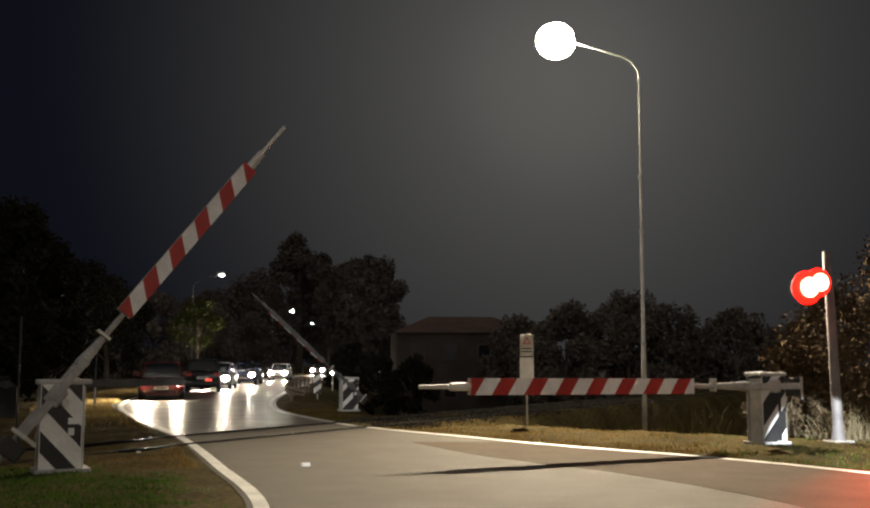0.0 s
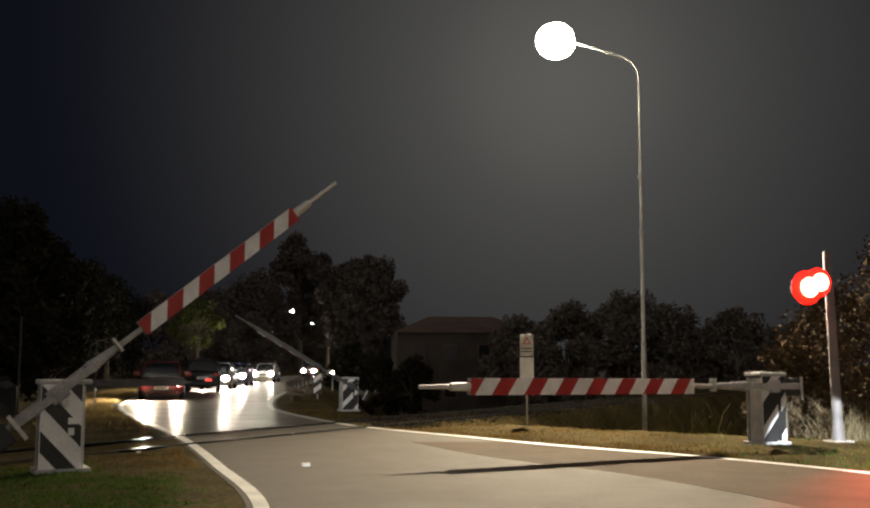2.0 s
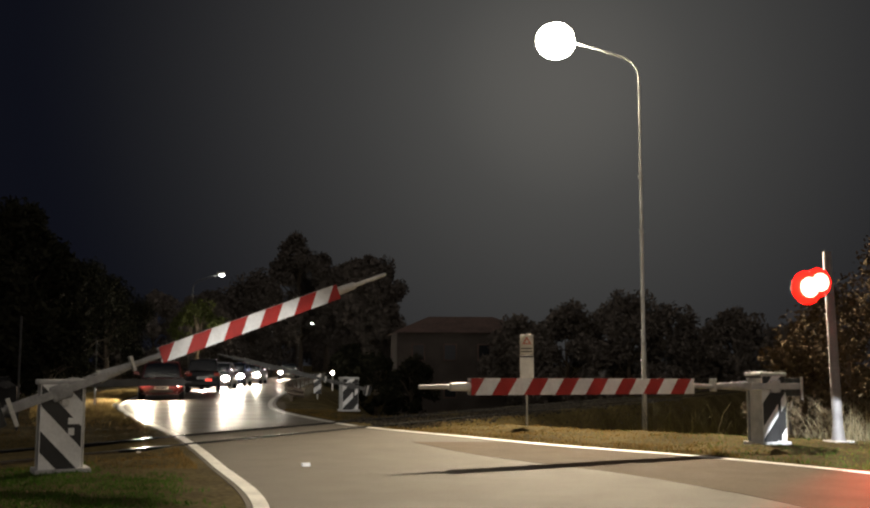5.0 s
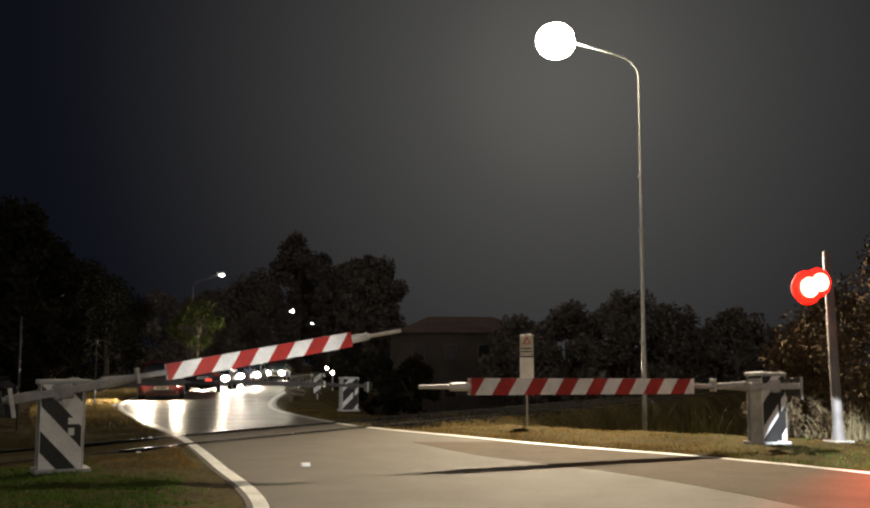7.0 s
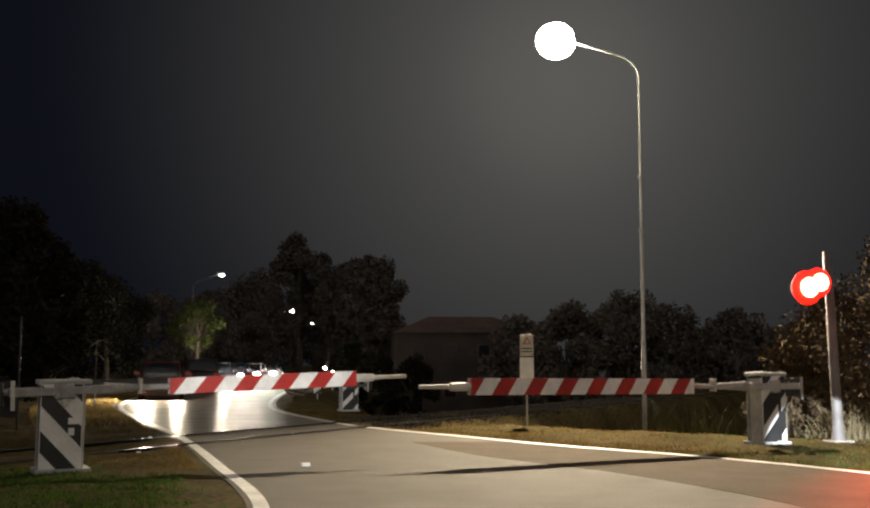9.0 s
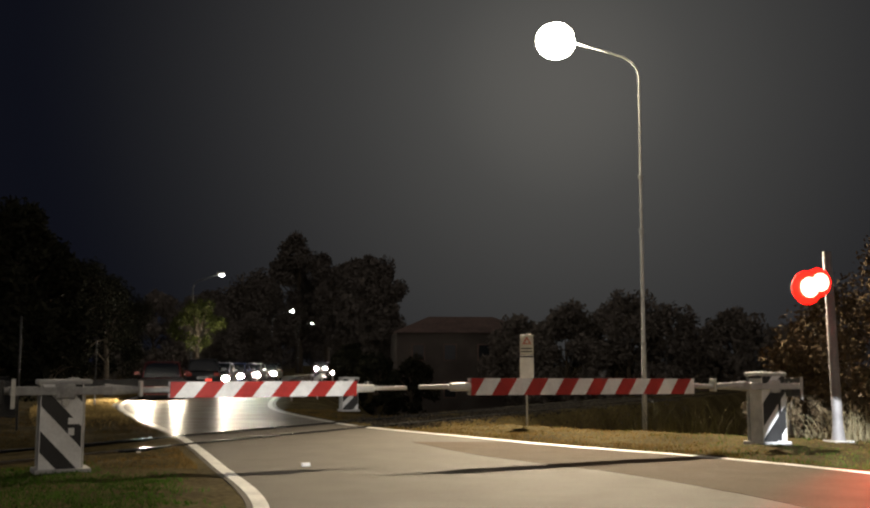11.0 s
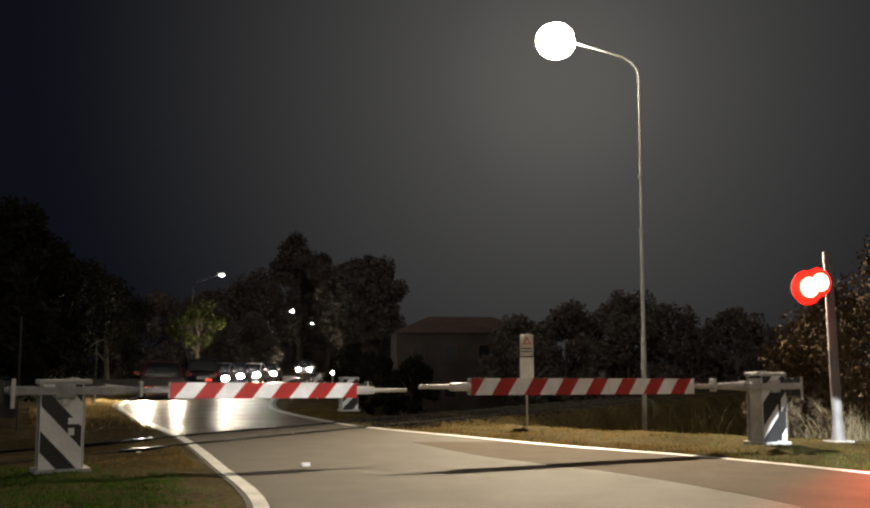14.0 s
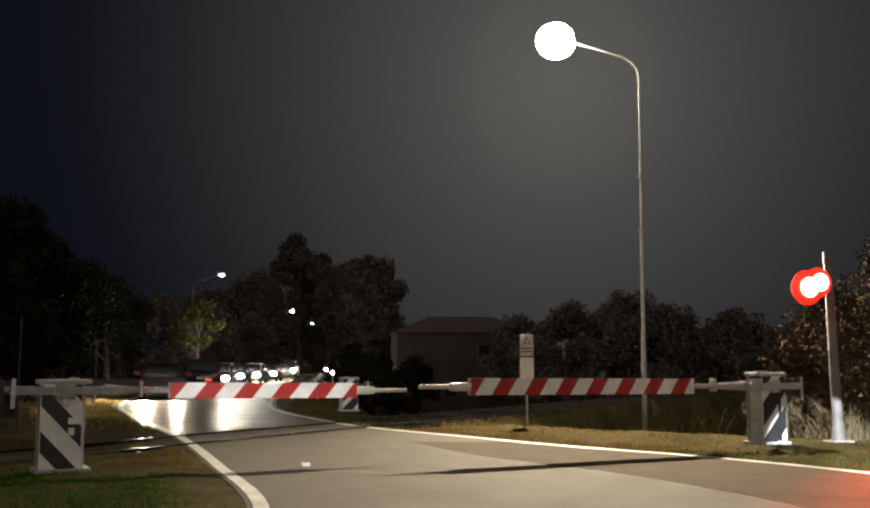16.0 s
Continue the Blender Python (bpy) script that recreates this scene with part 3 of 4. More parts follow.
def car(name, m, paint, label, length=4.2, width=1.76, height=1.46, lit=True, from_behind=False, suv=False, lamp_z=0.66, lens_name="head"):
    """A car with its nose along local x."""
    thing = empty(name, m, label, "car", "cars queueing at the crossing")
    L, W = length / 2, width / 2
    belt = 0.92 if not suv else 1.02
    hood = belt - (0.10 if not suv else 0.02)
    lo = 0.20 if not suv else 0.26
    body = loft([(-L, W * 0.80, lo + 0.14, belt - 0.10), (-L + 0.10, W * 0.93, lo + 0.03, belt - 0.02), (-L + 0.5, W * 0.99, lo, belt), (-0.4, W, lo, belt + 0.01),
                 (0.55, W, lo, belt), (0.95, W * 0.99, lo, hood + 0.04), (L - 0.55, W * 0.97, lo, hood - 0.03), (L - 0.18, W * 0.92, lo + 0.02, hood - 0.10),
                 (L - 0.04, W * 0.82, lo + 0.06, hood - 0.18), (L, W * 0.72, lo + 0.12, hood - 0.26)], 20, 4.2)
    part("body", body, paint, thing, smooth=True)
    if suv:
        cab = [(-L + 0.12, W * 0.86, belt - 0.1, belt + 0.1), (-L + 0.35, W * 0.80, belt - 0.1, height - 0.05), (-0.9, W * 0.82, belt - 0.1, height),
               (0.2, W * 0.82, belt - 0.1, height - 0.02), (0.55, W * 0.84, belt - 0.1, height - 0.25), (1.05, W * 0.88, belt - 0.1, belt + 0.0)]
    else:
        cab = [(-L + 0.25, W * 0.84, belt - 0.1, belt + 0.05), (-L + 0.75, W * 0.78, belt - 0.1, height - 0.07), (-0.6, W * 0.78, belt - 0.1, height),
               (0.1, W * 0.79, belt - 0.1, height - 0.02), (0.5, W * 0.82, belt - 0.1, height - 0.2), (1.1, W * 0.88, belt - 0.1, belt - 0.02)]
    part("cabin_glass", loft(cab, 20, 4.5), M["glass_dark"], thing, "dark tinted glass", smooth=True)
    roof = loft([(x, w * 0.93, h - 0.035, h + 0.012) for x, w, _, h in cab[1:4]], 16, 5)
    part("roof", roof, paint, thing, smooth=True)
    for s in (-1, 1):
        for run in ((3, 4, 5), (0, 1)):
            line = [(cab[k][0], s * cab[k][1] * 0.93, cab[k][3] - 0.03) for k in run]
            part("pillar", tube(bmesh.new(), line, [0.035] * len(line), 8), paint, thing)
        part("mirror", box(boxed(0.78, s * (W + 0.10), belt + 0.10, 0.10, 0.20, 0.14, 0.03), 0.80, s * (W - 0.01), belt + 0.05, 0.05, 0.10, 0.04), paint, thing)
        for x in (-L + 0.78, L - 0.82):
            wheel(thing, x, s * (W - 0.12), 0.31 if not suv else 0.35, s)
        # front lamp: clear housing with a round projector
        h = boxed(L - 0.14, s * W * 0.70, lamp_z, 0.20, 0.34, 0.15, 0.03)
        lamp = part("headlight", h, M["glass_dark"] if lit else M["plate"], thing, "clear headlight housing")
        if lit:
            lens = bmesh.new()
            bmesh.ops.create_uvsphere(lens, u_segments=14, v_segments=8, radius=1, matrix=Matrix.Translation((L - 0.02, s * W * 0.68, lamp_z)) @ Matrix.Diagonal((0.06, 0.19, 0.13, 1)))
            part("projector", lens, M[lens_name], lamp, "glowing lamp lens", smooth=True)
        t = boxed(-L + 0.06, s * W * 0.76, belt - 0.14, 0.14, 0.26, 0.16, 0.03)
        part("tail_light", t, M["sign_red"], thing, "red tail light")
        part("fog_lamp", tube(bmesh.new(), [(L - 0.12, s * W * 0.66, lo + 0.14), (L - 0.02, s * W * 0.66, lo + 0.14)], [0.06, 0.05], 12), M["plate"], thing)
    part("grille", boxed(L - 0.06, 0, 0.58, 0.12, 0.78, 0.13, 0.02), M["plastic"], thing)
    part("air_intake", boxed(L - 0.06, 0, lo + 0.14, 0.14, 0.9, 0.12, 0.02), M["plastic"], thing)
    for x in (L + 0.01, -L - 0.01):
        p = part("number_plate", boxed(x, 0, 0.46 if x > 0 else 0.72, 0.02, 0.52, 0.11, 0.004), M["plate"], thing, "white number plate")
        part("print_bar", boxed(x + math.copysign(0.012, x), 0, 0.46 if x > 0 else 0.72, 0.004, 0.40, 0.05), M["bar"], p)
    part("rear_bumper", boxed(-L + 0.03, 0, lo + 0.2, 0.16, width * 0.86, 0.2, 0.04), M["plastic"] if suv else paint, thing)
    part("front_bumper", boxed(L - 0.1, 0, lo + 0.03, 0.2, width * 0.8, 0.06, 0.02), M["plastic"] if suv else paint, thing)
    for wy in (0.25, -0.35):
        part("wiper", boxed(0.98, wy, belt + 0.05, 0.03, 0.56, 0.02), M["plastic"], thing)
    if from_behind:
        part("rear_fog_light", boxed(-L - 0.02, -0.28, 0.62, 0.06, 0.30, 0.12, 0.02), M["tail"], thing, "lit red rear fog light")
    return thing


def paint_of(name, color):
    return mat(name, color, 0.3, metal=0.2, spec=0.6, stain=(3, 0.08))


lane = curve_x([(-10.1, 30), (-10.43, 38.6), (-11.0, 48), (-11.9, 54), (-12.6, 62), (-13.0, 70), (-13.3, 79), (-13.6, 90), (-14.4, 105), (-15.0, 120), (-15.35, 130), (-15.4, 150), (-14.6, 200)])


def on_lane(y):
    """A pose on the oncoming lane, nose towards the crossing; y is where the headlights are."""
    yc = y + 2.1
    s = (lane(yc + 1.5) - lane(yc - 1.5)) / 3.0
    return pose(lane(y) + s * 2.1, yc, 0, 0, 0, math.degrees(math.atan2(-1, -s)))


RED = paint_of("dark_red_paint", (0.075, 0.009, 0.009))
BLACK = paint_of("black_car_paint", (0.012, 0.012, 0.014))
GREY = paint_of("grey_car_paint", (0.10, 0.10, 0.11))
SILVER = paint_of("silver_car_paint", (0.42, 0.42, 0.43))
BLUE = paint_of("dark_blue_paint", (0.02, 0.03, 0.07))
WHITE = paint_of("white_car_paint", (0.68, 0.68, 0.66))

red_car = car("car", pose(-10.95, 40.4, 0, 0, 0, -75.5), RED, "dark red hatchback waiting with headlights behind the lowered boom", lens_name="head_low")
suv = car("car", pose(-11.55, 50.2, 0, 0, 0, 102), BLACK, "black off-road car with a lit red rear fog light", 4.2, 1.70, 1.62, lit=False, from_behind=True, suv=True)
third = car("car", on_lane(54.5), GREY, "grey hatchback queueing with dazzling headlights", lamp_z=0.6)
fourth = car("car", on_lane(67.5), BLUE, "dark blue hatchback rolling up to the queue")
fifth = car("car", on_lane(86), SILVER, "silver hatchback rolling up to the queue")
sixth = car("car", on_lane(131), BLACK, "black hatchback approaching from the bend")
seventh = car("car", on_lane(175), GREY, "grey high-roofed car approaching from the bend", 4.4, 1.82, 1.75, suv=True, lamp_z=0.85)
eighth = car("car", on_lane(200), GREY, "grey hatchback far off on the bend")


def beam(thing, power, side, aim, wide=110):
    """One headlight beam of a standing car."""
    d = bpy.data.lights.new("headlight_beam", "SPOT")
    d.energy, d.color, d.spot_size, d.spot_blend, d.shadow_soft_size = power, (1.0, 0.84, 0.60), radians(wide), 0.9, 0.06
    l = new("headlight_beam", d)
    l.parent = thing
    l.matrix_basis = look((2.2, side * 0.6, 0.66), aim)


beam(red_car, 450, 1, (12, -6, -0.9))
beam(red_car, 2600, -1, (10.0, -3.6, 0.0), 100)
beam(third, 800, 1, (12, 1.2, -0.9))
beam(third, 800, -1, (12, -1.8, -0.9))


# ---- trees and shrubs ----
def leaves_mesh(name, centres, radii, count, size, material, seed, flat=1.0):
    rng = np.random.default_rng(seed)
    k = rng.integers(0, len(centres), count)
    d = rng.normal(size=(count, 3))
    d /= np.linalg.norm(d, axis=1)[:, None]
    r = rng.random(count) ** 0.45
    p = centres[k] + d * (radii[k] * r)[:, None] * np.array([1, 1, flat])
    a = rng.normal(size=(count, 3))
    a /= np.linalg.norm(a, axis=1)[:, None]
    b = np.cross(a, rng.normal(size=(count, 3)))
    b /= np.linalg.norm(b, axis=1)[:, None]
    s = size * (0.6 + 0.8 * rng.random(count))[:, None]
    v = np.stack([p - a * s, p + b * s * 0.45, p + a * s, p - b * s * 0.45], 1).reshape(-1, 3)
    me = bpy.data.meshes.new(name)
    me.from_pydata(v.tolist(), [], np.arange(count * 4).reshape(-1, 4).tolist())
    me.materials.append(material)
    return me


def tree(base, height, spread_r, seed, label, leaf="leaf", leaves=5000, size=0.28, bare=0.28, clumps=38, group="trees around the crossing", name="tree", category="tree"):
    rng = np.random.default_rng(seed)
    thing = empty(name, pose(*base), label, category, group)
    trunk = bmesh.new()
    r0 = 0.022 * height + 0.03
    lean = rng.normal(size=2) * 0.02 * height
    tops = [(lean[0] * t * t, lean[1] * t * t, height * 0.8 * t) for t in (0, 0.15, 0.4, 0.7, 1)]
    tube(trunk, tops, [r0 * 1.3, r0, r0 * 0.8, r0 * 0.5, r0 * 0.12], 9)
    cs, rs = [], []
    for k in range(clumps):
        a, u = rng.random() * 6.283, rng.random()
        z = bare + (1 - bare) * (u ** 0.8)
        w = math.sin(math.pi * min(1, 0.12 + 0.86 * (z - bare) / (1 - bare))) ** 0.7
        rr = spread_r * w * (0.35 + 0.65 * rng.random() ** 0.5)
        c = np.array([rr * math.cos(a), rr * math.sin(a), z * height * (0.93 + 0.1 * rng.random())])
        cs.append(c)
        rs.append(spread_r * (0.20 + 0.16 * rng.random()))
        if k < 16:
            z0 = max(height * bare * 0.7, c[2] * 0.62)
            f = z0 / (height * 0.8)
            s = Vector((lean[0] * f * f, lean[1] * f * f, z0))
            e = Vector(c)
            mid = s.lerp(e, 0.5) + Vector((0, 0, 0.04 * height))
            tube(trunk, [s, mid, e], [r0 * 0.35, r0 * 0.22, r0 * 0.06], 6)
    part("trunk", trunk, M["bark"], thing, smooth=True)
    crown = new("crown", leaves_mesh("crown", np.array(cs), np.array(rs), leaves, size, M[leaf], seed + 7))
    crown.parent = thing
    return thing


# left trees wear the shaded leaf copy to stay unlit
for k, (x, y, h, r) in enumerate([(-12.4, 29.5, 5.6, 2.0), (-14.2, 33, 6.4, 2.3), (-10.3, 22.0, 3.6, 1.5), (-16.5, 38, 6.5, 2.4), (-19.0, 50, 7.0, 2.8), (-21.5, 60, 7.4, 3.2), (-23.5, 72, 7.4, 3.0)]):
    tree((x, y, ground_z(x, y) - 0.05), h + 0.3, r, 20 + k, "dark leafy roadside tree against the night sky", "leaf_shaded", leaves=12000, size=0.11, bare=0.12)
for k, (x, y, h, r) in enumerate([(-25.0, 185, 25.0, 6.5), (-31, 172, 16, 7), (-9.6, 150, 16.8, 5.2), (-8.9, 118, 13.4, 4.4), (-7.0, 110, 11.2, 3.6), (-38, 170, 13, 6), (-20.5, 190, 21.5, 6.5)]):
    tree((x, y, ground_z(x, y) - 0.05), h - ground_z(x, y), r, 40 + k, "tall dark tree far behind the crossing", leaves=16000, size=0.34, bare=0.27, clumps=64)
for k, (x, y, h, r) in enumerate([(-46, 300, 15, 9), (-37, 305, 14, 9), (-28.5, 310, 13, 8), (-20, 325, 13, 8), (-12.5, 330, 12, 8), (-4, 320, 12, 8)]):
    tree((x, y, ground_z(x, y) - 0.05), h - ground_z(x, y), r, 160 + k, "dark tree in the far wood where the road ends", leaves=9000, size=0.5, bare=0.02, clumps=50)
for k, (x, y, h, r) in enumerate([(-27.5, 98, 8.5, 3.8), (-23.5, 104, 7.5, 3.4), (-33, 95, 9.0, 4.0), (-20.5, 112, 6.5, 3.0), (-38, 90, 8.5, 4.0)]):
    tree((x, y, ground_z(x, y) - 0.05), h, r, 140 + k, "dark leafy tree in the row behind the queue", leaves=11000, size=0.2, bare=0.04, clumps=46)
for k, (x, y, h, r) in enumerate([(9.5, 72, 6.0, 3.4), (13.5, 70, 6.6, 3.6), (17.5, 74, 6.4, 3.4), (21.0, 70, 5.6, 3.2), (6.8, 78, 5.6, 3.0), (24.5, 66, 4.6, 3.0)]):
    tree((x, y, ground_z(x, y) - 0.05), h - 0.9 - ground_z(x, y), r, 60 + k, "dark spreading tree beyond the field", leaves=12000, size=0.19, bare=0.06, clumps=60)
tree((-17.1, 72, ground_z(-17.1, 72) - 0.05), 5.9, 1.75, 80, "young roadside tree with leaves lit by a street lamp", "leaf_young", 3400, 0.13, 0.40, 26)
for k, (x, y, h, r) in enumerate([(8.3, 20.6, 3.5, 1.55), (9.9, 21.5, 4.2, 1.7), (7.2, 20.4, 2.2, 0.9), (10.2, 19.0, 3.6, 1.5)]):
    tree((x, y, ground_z(x, y) - 0.05), h - 0.4 - ground_z(x, y), r, 90 + k, "shrub with small brownish leaves beside the red signal", "leaf_brown", 7500, 0.06, 0.02, 70, "shrubs beside the signal", "shrub", "shrub")
# bushes wear the shaded leaf copy against the headlights
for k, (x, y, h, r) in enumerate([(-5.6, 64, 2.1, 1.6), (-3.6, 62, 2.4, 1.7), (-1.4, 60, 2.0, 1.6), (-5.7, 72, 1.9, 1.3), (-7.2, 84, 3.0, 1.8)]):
    tree((x, y, ground_z(x, y) - 0.05), h - 0.2 - ground_z(x, y), r, 110 + k, "low dark bush of the field edge", "leaf_shaded", leaves=3200, size=0.16, bare=0.02, clumps=30, group="bushes on the field edge", name="bush", category="bush")


# ---- grass, reeds ----
def blades(name, spots, heights, material, width, lean, seed, label, category):
    """Many narrow bent blades, two faces each, at the given places."""
    rng = np.random.default_rng(seed)
    n = len(spots)
    a = rng.random(n) * 6.283
    side = np.stack([np.cos(a), np.sin(a), np.zeros(n)], 1) * width
    b = rng.random(n) * 6.283
    tilt = np.stack([np.cos(b), np.sin(b), np.zeros(n)], 1) * (heights * lean * rng.random(n))[:, None]
    up = np.stack([np.zeros(n), np.zeros(n), heights], 1)
    p = np.array(spots)
    v = np.stack([p - side, p + side, p + side * 0.7 + up * 0.6 + tilt * 0.4, p - side * 0.7 + up * 0.6 + tilt * 0.4, p + up + tilt], 1).reshape(-1, 3)
    idx = np.arange(n) * 5
    faces = [tuple(q) for q in np.stack([idx, idx + 1, idx + 2, idx + 3], 1).tolist()] + [tuple(q) for q in np.stack([idx + 3, idx + 2, idx + 4], 1).tolist()]
    me = bpy.data.meshes.new(name)
    me.from_pydata(v.tolist(), [], faces)
    me.materials.append(material)
    tagged(new(name, me), label, category, kind="stuff")


def verge_spots(n, side, y0, y1, reach, seed, keep=lambda x, y: True):
    rng = np.random.default_rng(seed)
    out = []
    while len(out) < n:
        y = y0 + (y1 - y0) * rng.random() ** 1.35
        off = 0.12 + reach * rng.random() ** 1.2
        x = left_edge(y) - 0.2 - off if side < 0 else right_edge(y) + 0.15 + off
        if keep(x, y):
            p = Vector((x, y)) - TRACK_AT
            if abs(p.x * TRACK.y - p.y * TRACK.x) > 1.3:
                out.append((x, y, ground_z(x, y) + bumps(x, y) - 0.01))
    return out


def heights(n, lo, hi, seed):
    return lo + (hi - lo) * np.random.default_rng(seed).random(n) ** 1.6


def patchy(x, y):
    return noise.noise((x * 0.55, y * 0.55, 3)) > -0.12


def lawn(x, y):
    """Green grass thickens away from the road and thins out towards the track."""
    inner = (left_edge(y) - 0.5 - x) / 1.6 - max(0.0, y - 11.5) * 0.28
    return inner + 0.55 * noise.noise((x * 1.1, y * 1.1, 9)) + 0.5 * noise.noise((x * 17.0, y * 17.0, 2)) > 0.25


sp = verge_spots(48000, -1, 8, 16, 4.5, 1, lawn)
blades("grass", sp, heights(len(sp), 0.02, 0.08, 2), M["grass"], 0.006, 0.9, 3, "short green grass on the verge", "grass")
sp = verge_spots(13000, -1, 13, 30, 5.0, 4, patchy)
blades("dry_grass", sp, heights(len(sp), 0.02, 0.09, 5), M["dry_grass"], 0.006, 0.9, 6, "dry yellow grass on the verge", "grass")
sp = verge_spots(16000, 1, 10, 30, 6.5, 7, lambda x, y: x > 4.2 + 1.2 * noise.noise((x, y, 6)) or noise.noise((x * 17.0, y * 17.0, 8)) > 0.25)
blades("grass", sp, heights(len(sp), 0.02, 0.075, 8), M["grass"], 0.006, 0.8, 9, "short green grass on the verge", "grass")
sp = verge_spots(38000, 1, 10, 30, 6.0, 10, lambda x, y: x < 4.6 + 1.2 * noise.noise((x, y, 6)) or noise.noise((x * 17.0, y * 17.0, 1)) > 0.3)
blades("dry_grass", sp, heights(len(sp), 0.02, 0.08, 11), M["dry_grass"], 0.006, 0.9, 12, "dry yellow grass on the verge", "grass")


# paler blades thin out towards the track as the light on the verge fades
sp = verge_spots(24000, -1, 19, 54, 2.4, 13, lambda x, y: y > 30 or noise.noise((x * 19.0, y * 19.0, 4)) > 0.9 - (y - 18) * 0.12)
blades("dry_grass", sp, heights(len(sp), 0.04, 0.16, 14), M["lit_dry_grass"], 0.011, 0.9, 15, "dry grass beside the queue, paler for the light on it", "grass")


def cluster(cx, cy, sx, sy, n, seed):
    rng = np.random.default_rng(seed)
    return [(x, y, ground_z(x, y) - 0.02) for x, y in zip(cx + rng.normal(size=n) * sx, cy + rng.normal(size=n) * sy)]


sp = cluster(5.6, 20.4, 0.6, 0.5, 420, 21) + cluster(4.4, 21.0, 0.6, 0.5, 120, 22)
blades("reeds", sp, heights(len(sp), 0.4, 1.25, 23), M["wild_grass"], 0.007, 1.2, 24, "tall wild grass behind the barrier", "tall grass")
sp = cluster(7.6, 18.0, 0.4, 0.4, 520, 25) + cluster(6.45, 18.9, 0.22, 0.25, 40, 27) + cluster(8.4, 18.2, 0.5, 0.5, 300, 28)
blades("dry_reeds", sp, heights(len(sp), 0.2, 0.9, 26), M["reed"], 0.007, 1.5, 29, "dry pale reed stalks beside the signal post", "tall grass")


# ---- signs, posts, guard rail ----
def notice_sign(base, deep):
    thing = empty("notice_sign", pose(*base, 0, 0, 4), "two pale notice boards one above the other on a thin post", "sign")
    part("post", tube(bmesh.new(), [(0, 0.03, -deep - 0.1), (0, 0.03, 2.45)], [0.02, 0.02]), M["galv"], thing)
    up = part("upper_board", boxed(0, -0.012, 2.29, 0.295, 0.02, 0.44, 0.006), M["sign_face"], thing, "pale board with a red warning triangle")
    tri = bmesh.new()
    prism(tri, [(-0.10, 2.30), (0.10, 2.30), (0.0, 2.47)], -0.031, -0.026)
    part("warning_triangle", tri, M["sign_red"], up, "red warning triangle")
    part("triangle_field", prism(bmesh.new(), [(-0.06, 2.32), (0.06, 2.32), (0.0, 2.42)], -0.037, -0.032), M["sign_face"], up)
    for k in range(2):
        part("print_bar", boxed(0, -0.026, 2.21 - 0.07 * k, 0.24, 0.006, 0.025), M["bar"], up)
    low = part("lower_board", boxed(0, -0.012, 1.80, 0.305, 0.02, 0.52, 0.006), M["white_board"], thing, "white board with a dark top edge")
    part("print_bar", boxed(0, -0.026, 2.03, 0.29, 0.006, 0.03), M["bar"], low)
    return thing


sg = notice_sign((2.0, 21.9, -0.52), -0.52 - ground_z(2.0, 21.9))


def striped_marker(base, turn):
    thing = empty("obstacle_marker", pose(*base, 0, 0, turn), "black and white striped obstacle marker on a post", "road marker")
    part("post", tube(bmesh.new(), [(0, 0.04, 0), (0, 0.04, 0.95)], [0.03, 0.03]), M["galv"], thing)
    bd = part("board", boxed(0, 0, 0.60, 0.28, 0.02, 0.80, 0.005), M["white_board"], thing)
    for k in range(3):
        z = 0.02 + 0.40 * k
        out = clip_poly([(-0.14, z), (0.14, z + 0.2), (0.14, z + 0.4), (-0.14, z + 0.2)], 0.2, 1.0)
        if out:
            part("stripe", prism(bmesh.new(), out, -0.016, -0.011), M["black_board"], bd, "black stripe")


striped_marker((-4.62, 39.6, 0.0), 6)


def guard_rail():
    thing = empty("guard_rail", pose(0, 0, 0), "dull weathered steel guard rail curving along the road", "guard rail")
    path = [(-4.75, 36.5, 0.30), (-5.05, 36.45, 0.36), (-5.35, 36.8, 0.42), (-5.55, 37.6, 0.48), (-5.7, 38.8, 0.53), (-5.9, 41.0, 0.56)]
    path += [(right_edge(y) + 0.6, y, 0.56) for y in np.arange(43.0, 66, 1.5)]
    if path:
        bm = bmesh.new()
        prof = [(-0.155, 0.0), (-0.10, 0.07), (-0.05, 0.07), (0.0, 0.0), (0.05, 0.07), (0.10, 0.07), (0.155, 0.0)]
        rows = []
        for i, (x, y, zc) in enumerate(path):
            a, b = Vector(path[max(i - 1, 0)][:2]), Vector(path[min(i + 1, len(path) - 1)][:2])
            d = (b - a).normalized()
            nx, ny = -d.y, d.x
            rows.append([bm.verts.new((x + nx * o, y + ny * o, zc + dz)) for dz, o in prof] + [bm.verts.new((x + nx * (o - 0.006), y + ny * (o - 0.006), zc + dz)) for dz, o in prof[::-1]])
        for p, q in zip(rows, rows[1:]):
            n = len(p)
            for k in range(n):
                bm.faces.new((p[k], p[(k + 1) % n], q[(k + 1) % n], q[k]))
        bmesh.ops.recalc_face_normals(bm, faces=bm.faces[:])
        part("beam", bm, M["rusty"], thing)
    for i in range(2, len(path), 3):
        x, y, zc = path[i]
        part("post", boxed(x + 0.12, y, zc / 2, 0.06, 0.10, zc + 0.16, 0.006), M["rusty"], thing)


guard_rail()


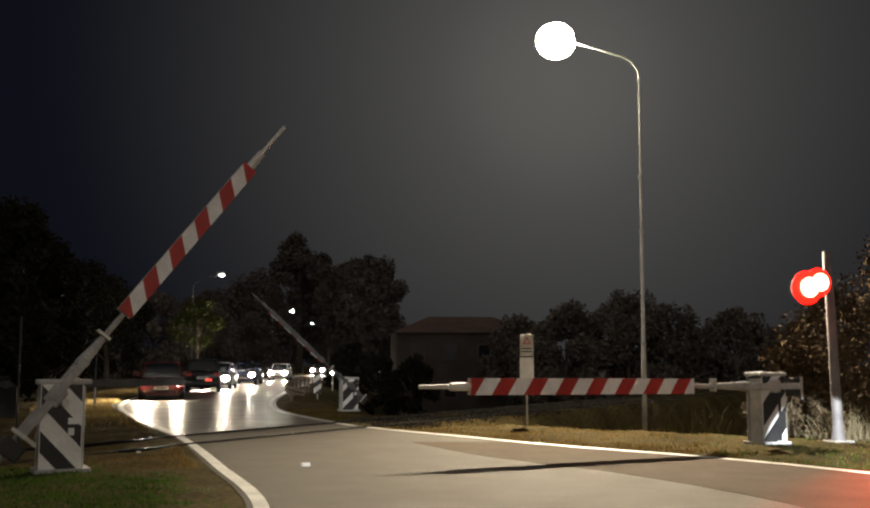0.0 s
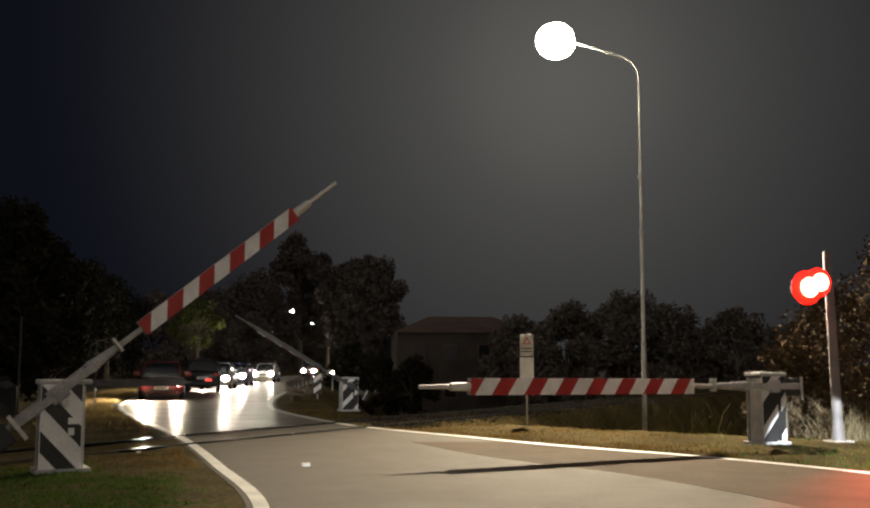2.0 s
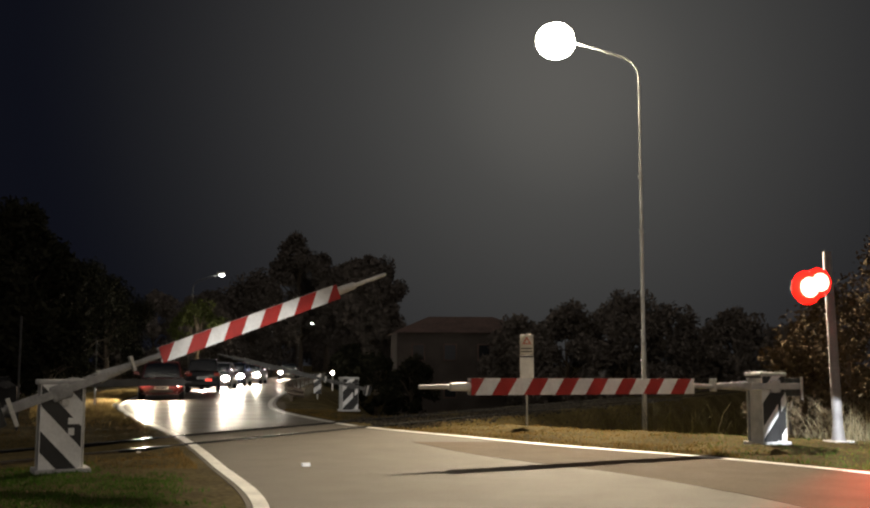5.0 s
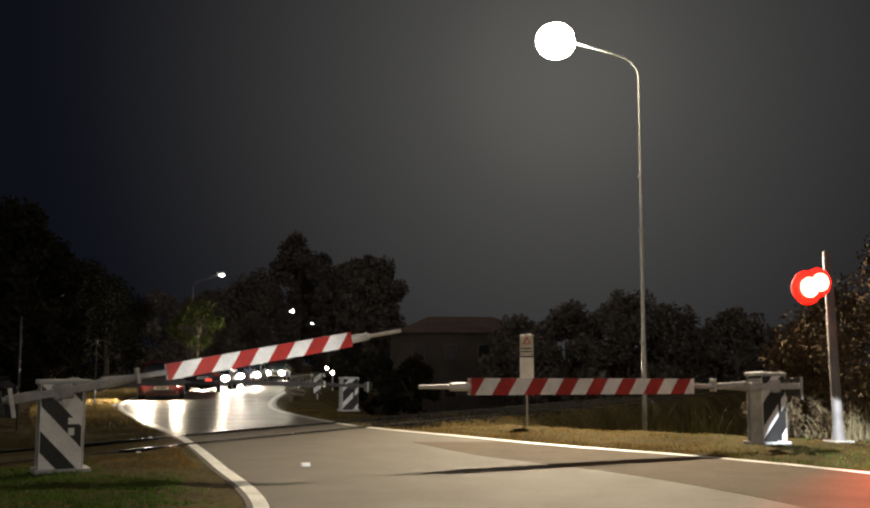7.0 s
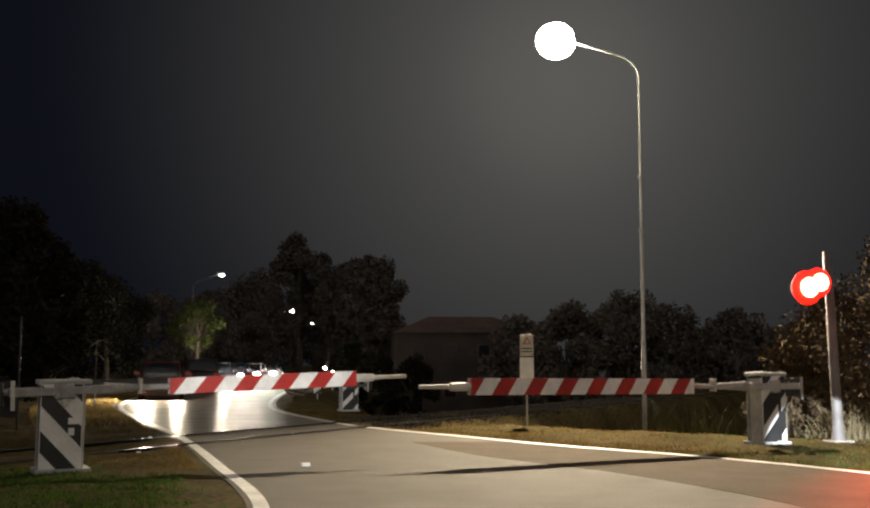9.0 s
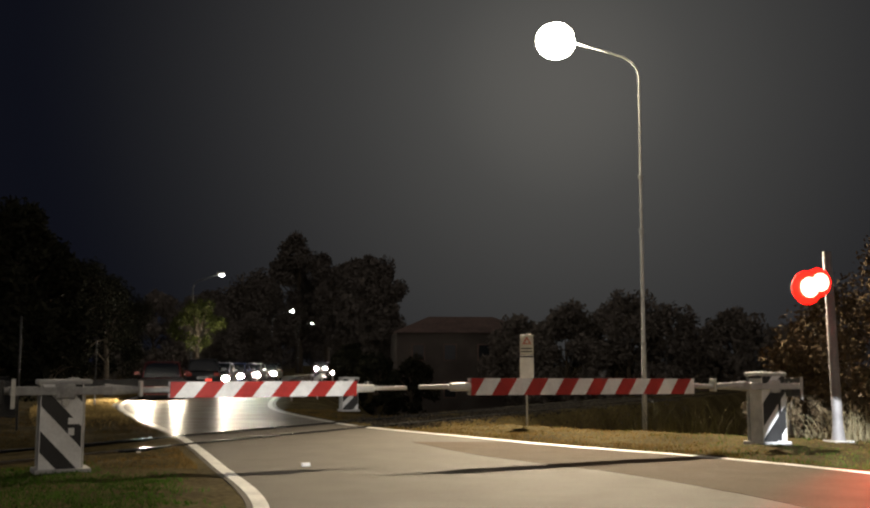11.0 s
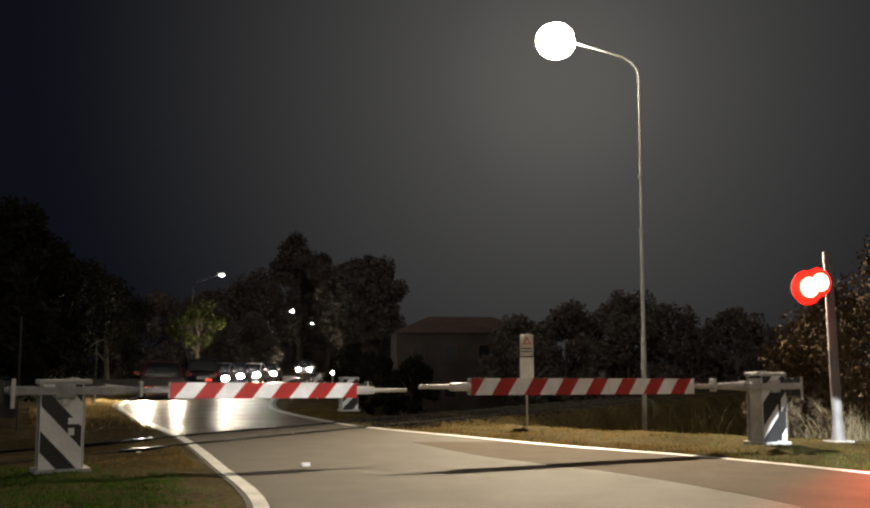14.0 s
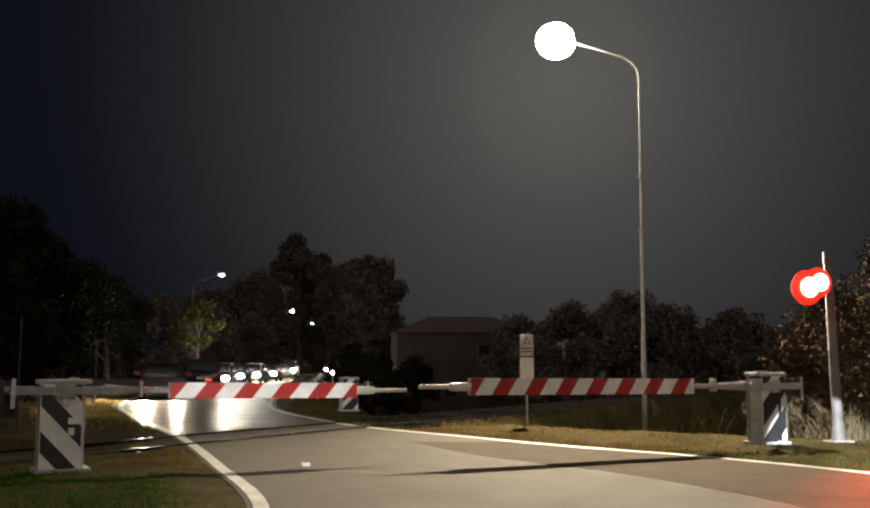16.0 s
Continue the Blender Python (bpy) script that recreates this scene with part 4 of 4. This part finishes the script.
def marker_post(base, h, banded=True):
    thing = empty("marker_post", pose(*base), "thin grey post with a white reflective band" if banded else "thin dark post standing in the grass", "post")
    # post colours darkened to stand for the dim light on them
    part("post", tube(bmesh.new(), [(0, 0, 0), (0, 0, h)], [0.022 if banded else 0.02] * 2), M["shaded_steel"] if banded else M["black_board"], thing)
    if banded:
        part("reflector", tube(bmesh.new(), [(0, 0, 0.1), (0, 0, 0.62)], [0.03, 0.03]), M["white_board"], thing, "white reflective band")


marker_post((-10.66, 31.6, 0.0), 2.1)
marker_post((-8.27, 20.0, 0.0), 2.3, False)


# ---- lamps along the road and the far house ----
street_lamp((-20.4, 84, ground_z(-20.4, 84) - 0.05), 8.7 - ground_z(-20.4, 84), 2.1, 180, 0.09, M["lens_far"], 480, "distant street lamp over the queue of cars", 1.0, 0, 0.5)
street_lamp((-21.8, 134, ground_z(-21.8, 134) - 0.05), 8.3 - ground_z(-21.8, 134), 2.3, 180, 0.09, M["lens_far"], 0, "distant street lamp along the road", 1.2, 0, 0.5)
street_lamp((-23.6, 173, ground_z(-23.6, 173) - 0.05), 8.3 - ground_z(-23.6, 173), 2.1, 180, 0.09, M["lens_far"], 0, "distant street lamp along the road", 0.9, 0, 0.5)


def yard_lamp(base):
    thing = empty("post_lamp", pose(*base), "small glowing lamp on a low post", "lamp")
    part("post", tube(bmesh.new(), [(0, 0, 0), (0, 0, 0.95)], [0.04, 0.04]), M["galv"], thing)
    g = bmesh.new()
    bmesh.ops.create_uvsphere(g, u_segments=12, v_segments=8, radius=1, matrix=Matrix.Translation((0, 0, 1.06)) @ Matrix.Diagonal((0.07, 0.07, 0.11, 1)))
    part("globe", g, M["lens_white"], thing, "glowing glass globe", smooth=True)


yard_lamp((-5.9, 58, ground_z(-5.9, 58)))


def house(base):
    thing = empty("house", pose(*base, 0, 0, 6), "dark two-storey house beyond the field", "house")
    w, d, h = 11.5, 8.0, 6.6
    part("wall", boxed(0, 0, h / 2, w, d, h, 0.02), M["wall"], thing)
    rf = bmesh.new()
    a = [rf.verts.new(p) for p in ((-w / 2 - 0.4, -d / 2 - 0.4, h), (w / 2 + 0.4, -d / 2 - 0.4, h), (w / 2 + 0.4, d / 2 + 0.4, h), (-w / 2 - 0.4, d / 2 + 0.4, h), (-w / 2 + 3, 0, h + 1.5), (w / 2 - 3, 0, h + 1.5))]
    for f in ((0, 1, 5, 4), (1, 2, 5), (2, 3, 4, 5), (3, 0, 4), (0, 3, 2, 1)):
        rf.faces.new([a[k] for k in f])
    part("roof", rf, M["roof"], thing, "tiled hip roof")
    for zz in (2.0, 5.0):
        for x in (-4, -1.4, 1.4, 4):
            wn_ = part("window", boxed(x, -d / 2 - 0.02, zz, 1.1, 0.08, 1.4, 0.01), M["roof"], thing)
            part("pane", boxed(x, -d / 2 - 0.065, zz, 0.9, 0.01, 1.2), M["pane"], wn_)
    return thing


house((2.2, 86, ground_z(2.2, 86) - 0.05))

# ---- small things on the ground ----
def road_stud(x, y, size=1.0):
    thing = empty("road_stud", pose(x, y, 0.0, 0, 0, 15), "white reflective stud on the asphalt", "road stud", "road studs")
    thing.scale = (size, size, 1)
    part("base", boxed(0, 0, 0.02, 0.11, 0.10, 0.045, 0.008), M["white_board"], thing)
    part("reflector", boxed(0, -0.05, 0.024, 0.09, 0.012, 0.03, 0.003), M["white_board"], thing)


road_stud(-1.71, 13.45)


def stone(x, y, r, seed):
    bm = bmesh.new()
    bmesh.ops.create_icosphere(bm, subdivisions=2, radius=r)
    for v in bm.verts:
        v.co *= 1 + 0.35 * noise.noise(v.co * 6 + Vector((seed, 0, 0)))
        v.co.z *= 0.6
    ob = ob_from("stone", bm, M["plate"])
    ob.location = (x, y, ground_z(x, y) + bumps(x, y) + r * 0.45)
    tagged(ob, "pale stone lying on the verge beside the track", "stone", "stones beside the track")


stone(-5.45, 18.4, 0.06, 1)
stone(-5.2, 18.5, 0.04, 2)
stone(-4.65, 15.9, 0.04, 3)



# ---- what moves ----
def motions():
    near = [(0, 54.0), (0.5, 50.8), (1, 47.61), (1.5, 44.24), (2, 40.95), (2.5, 37.73), (3, 34.53), (3.5, 31.55), (4, 28.42), (5.2, 21.4), (6.5, 14.62), (7, 12.13),
            (7.5, 9.92), (8, 7.82), (8.5, 5.73), (9, 4.05), (10, 2.35), (11.5, 1.85), (12, 1.67), (13, 1.56), (16, 1.56)]
    far = [(0, 42.0), (1, 36.5), (2, 30.5), (3, 25.0), (4, 19.5), (5, 13.2), (6, 7.0), (6.5, 4.5), (7, 2.0), (7.5, 0.6), (8, 0.2), (16, 0.2)]
    walk(boom_near_left, [(t, pose(0, 0, 0.87, 0, -a, 0) @ pose(0, 0, 0.14, 0, 2.15, 0)) for t, a in near])
    walk(boom_far_right, [(t, pose(0, 0, 0.87, 0, -a, 0)) for t, a in far])
    for b in (boom_near_right, boom_far_left):
        walk(b, [(0, pose(0, 0, 0.93, 0, -0.4, 0)), (16, pose(0, 0, 0.93, 0, -0.4, 0))])
    drive = {
        fourth: [(0, 67.5), (0.5, 66), (1, 64.6), (1.5, 63.6), (2, 63), (3, 62.1), (4, 62), (16, 62)],
        fifth: [(0, 86), (0.5, 83), (1, 81.2), (1.5, 79), (2, 77.5), (2.5, 75.7), (3, 73.5), (3.5, 72), (4, 71), (5, 70), (16, 70)],
        sixth: [(0, 131), (1, 127), (2, 119), (2.5, 116), (3, 112), (3.5, 107), (4, 101), (5.2, 92.5), (6.5, 86), (7, 84.3), (7.5, 82), (8, 80), (9, 79), (16, 79)],
        seventh: [(0, 200), (5, 165), (6.5, 151), (8, 148.5), (9.2, 146), (10.3, 140), (11.3, 134), (12, 129.5), (12.5, 127), (13.3, 121), (14, 113), (14.6, 108), (15.3, 100), (16, 93)],
        eighth: [(0, 230), (12, 190), (14, 166), (15, 151), (16, 148)],
    }
    for thing, rows in drive.items():
        walk(thing, [(t, on_lane(y)) for t, y in rows])


motions()
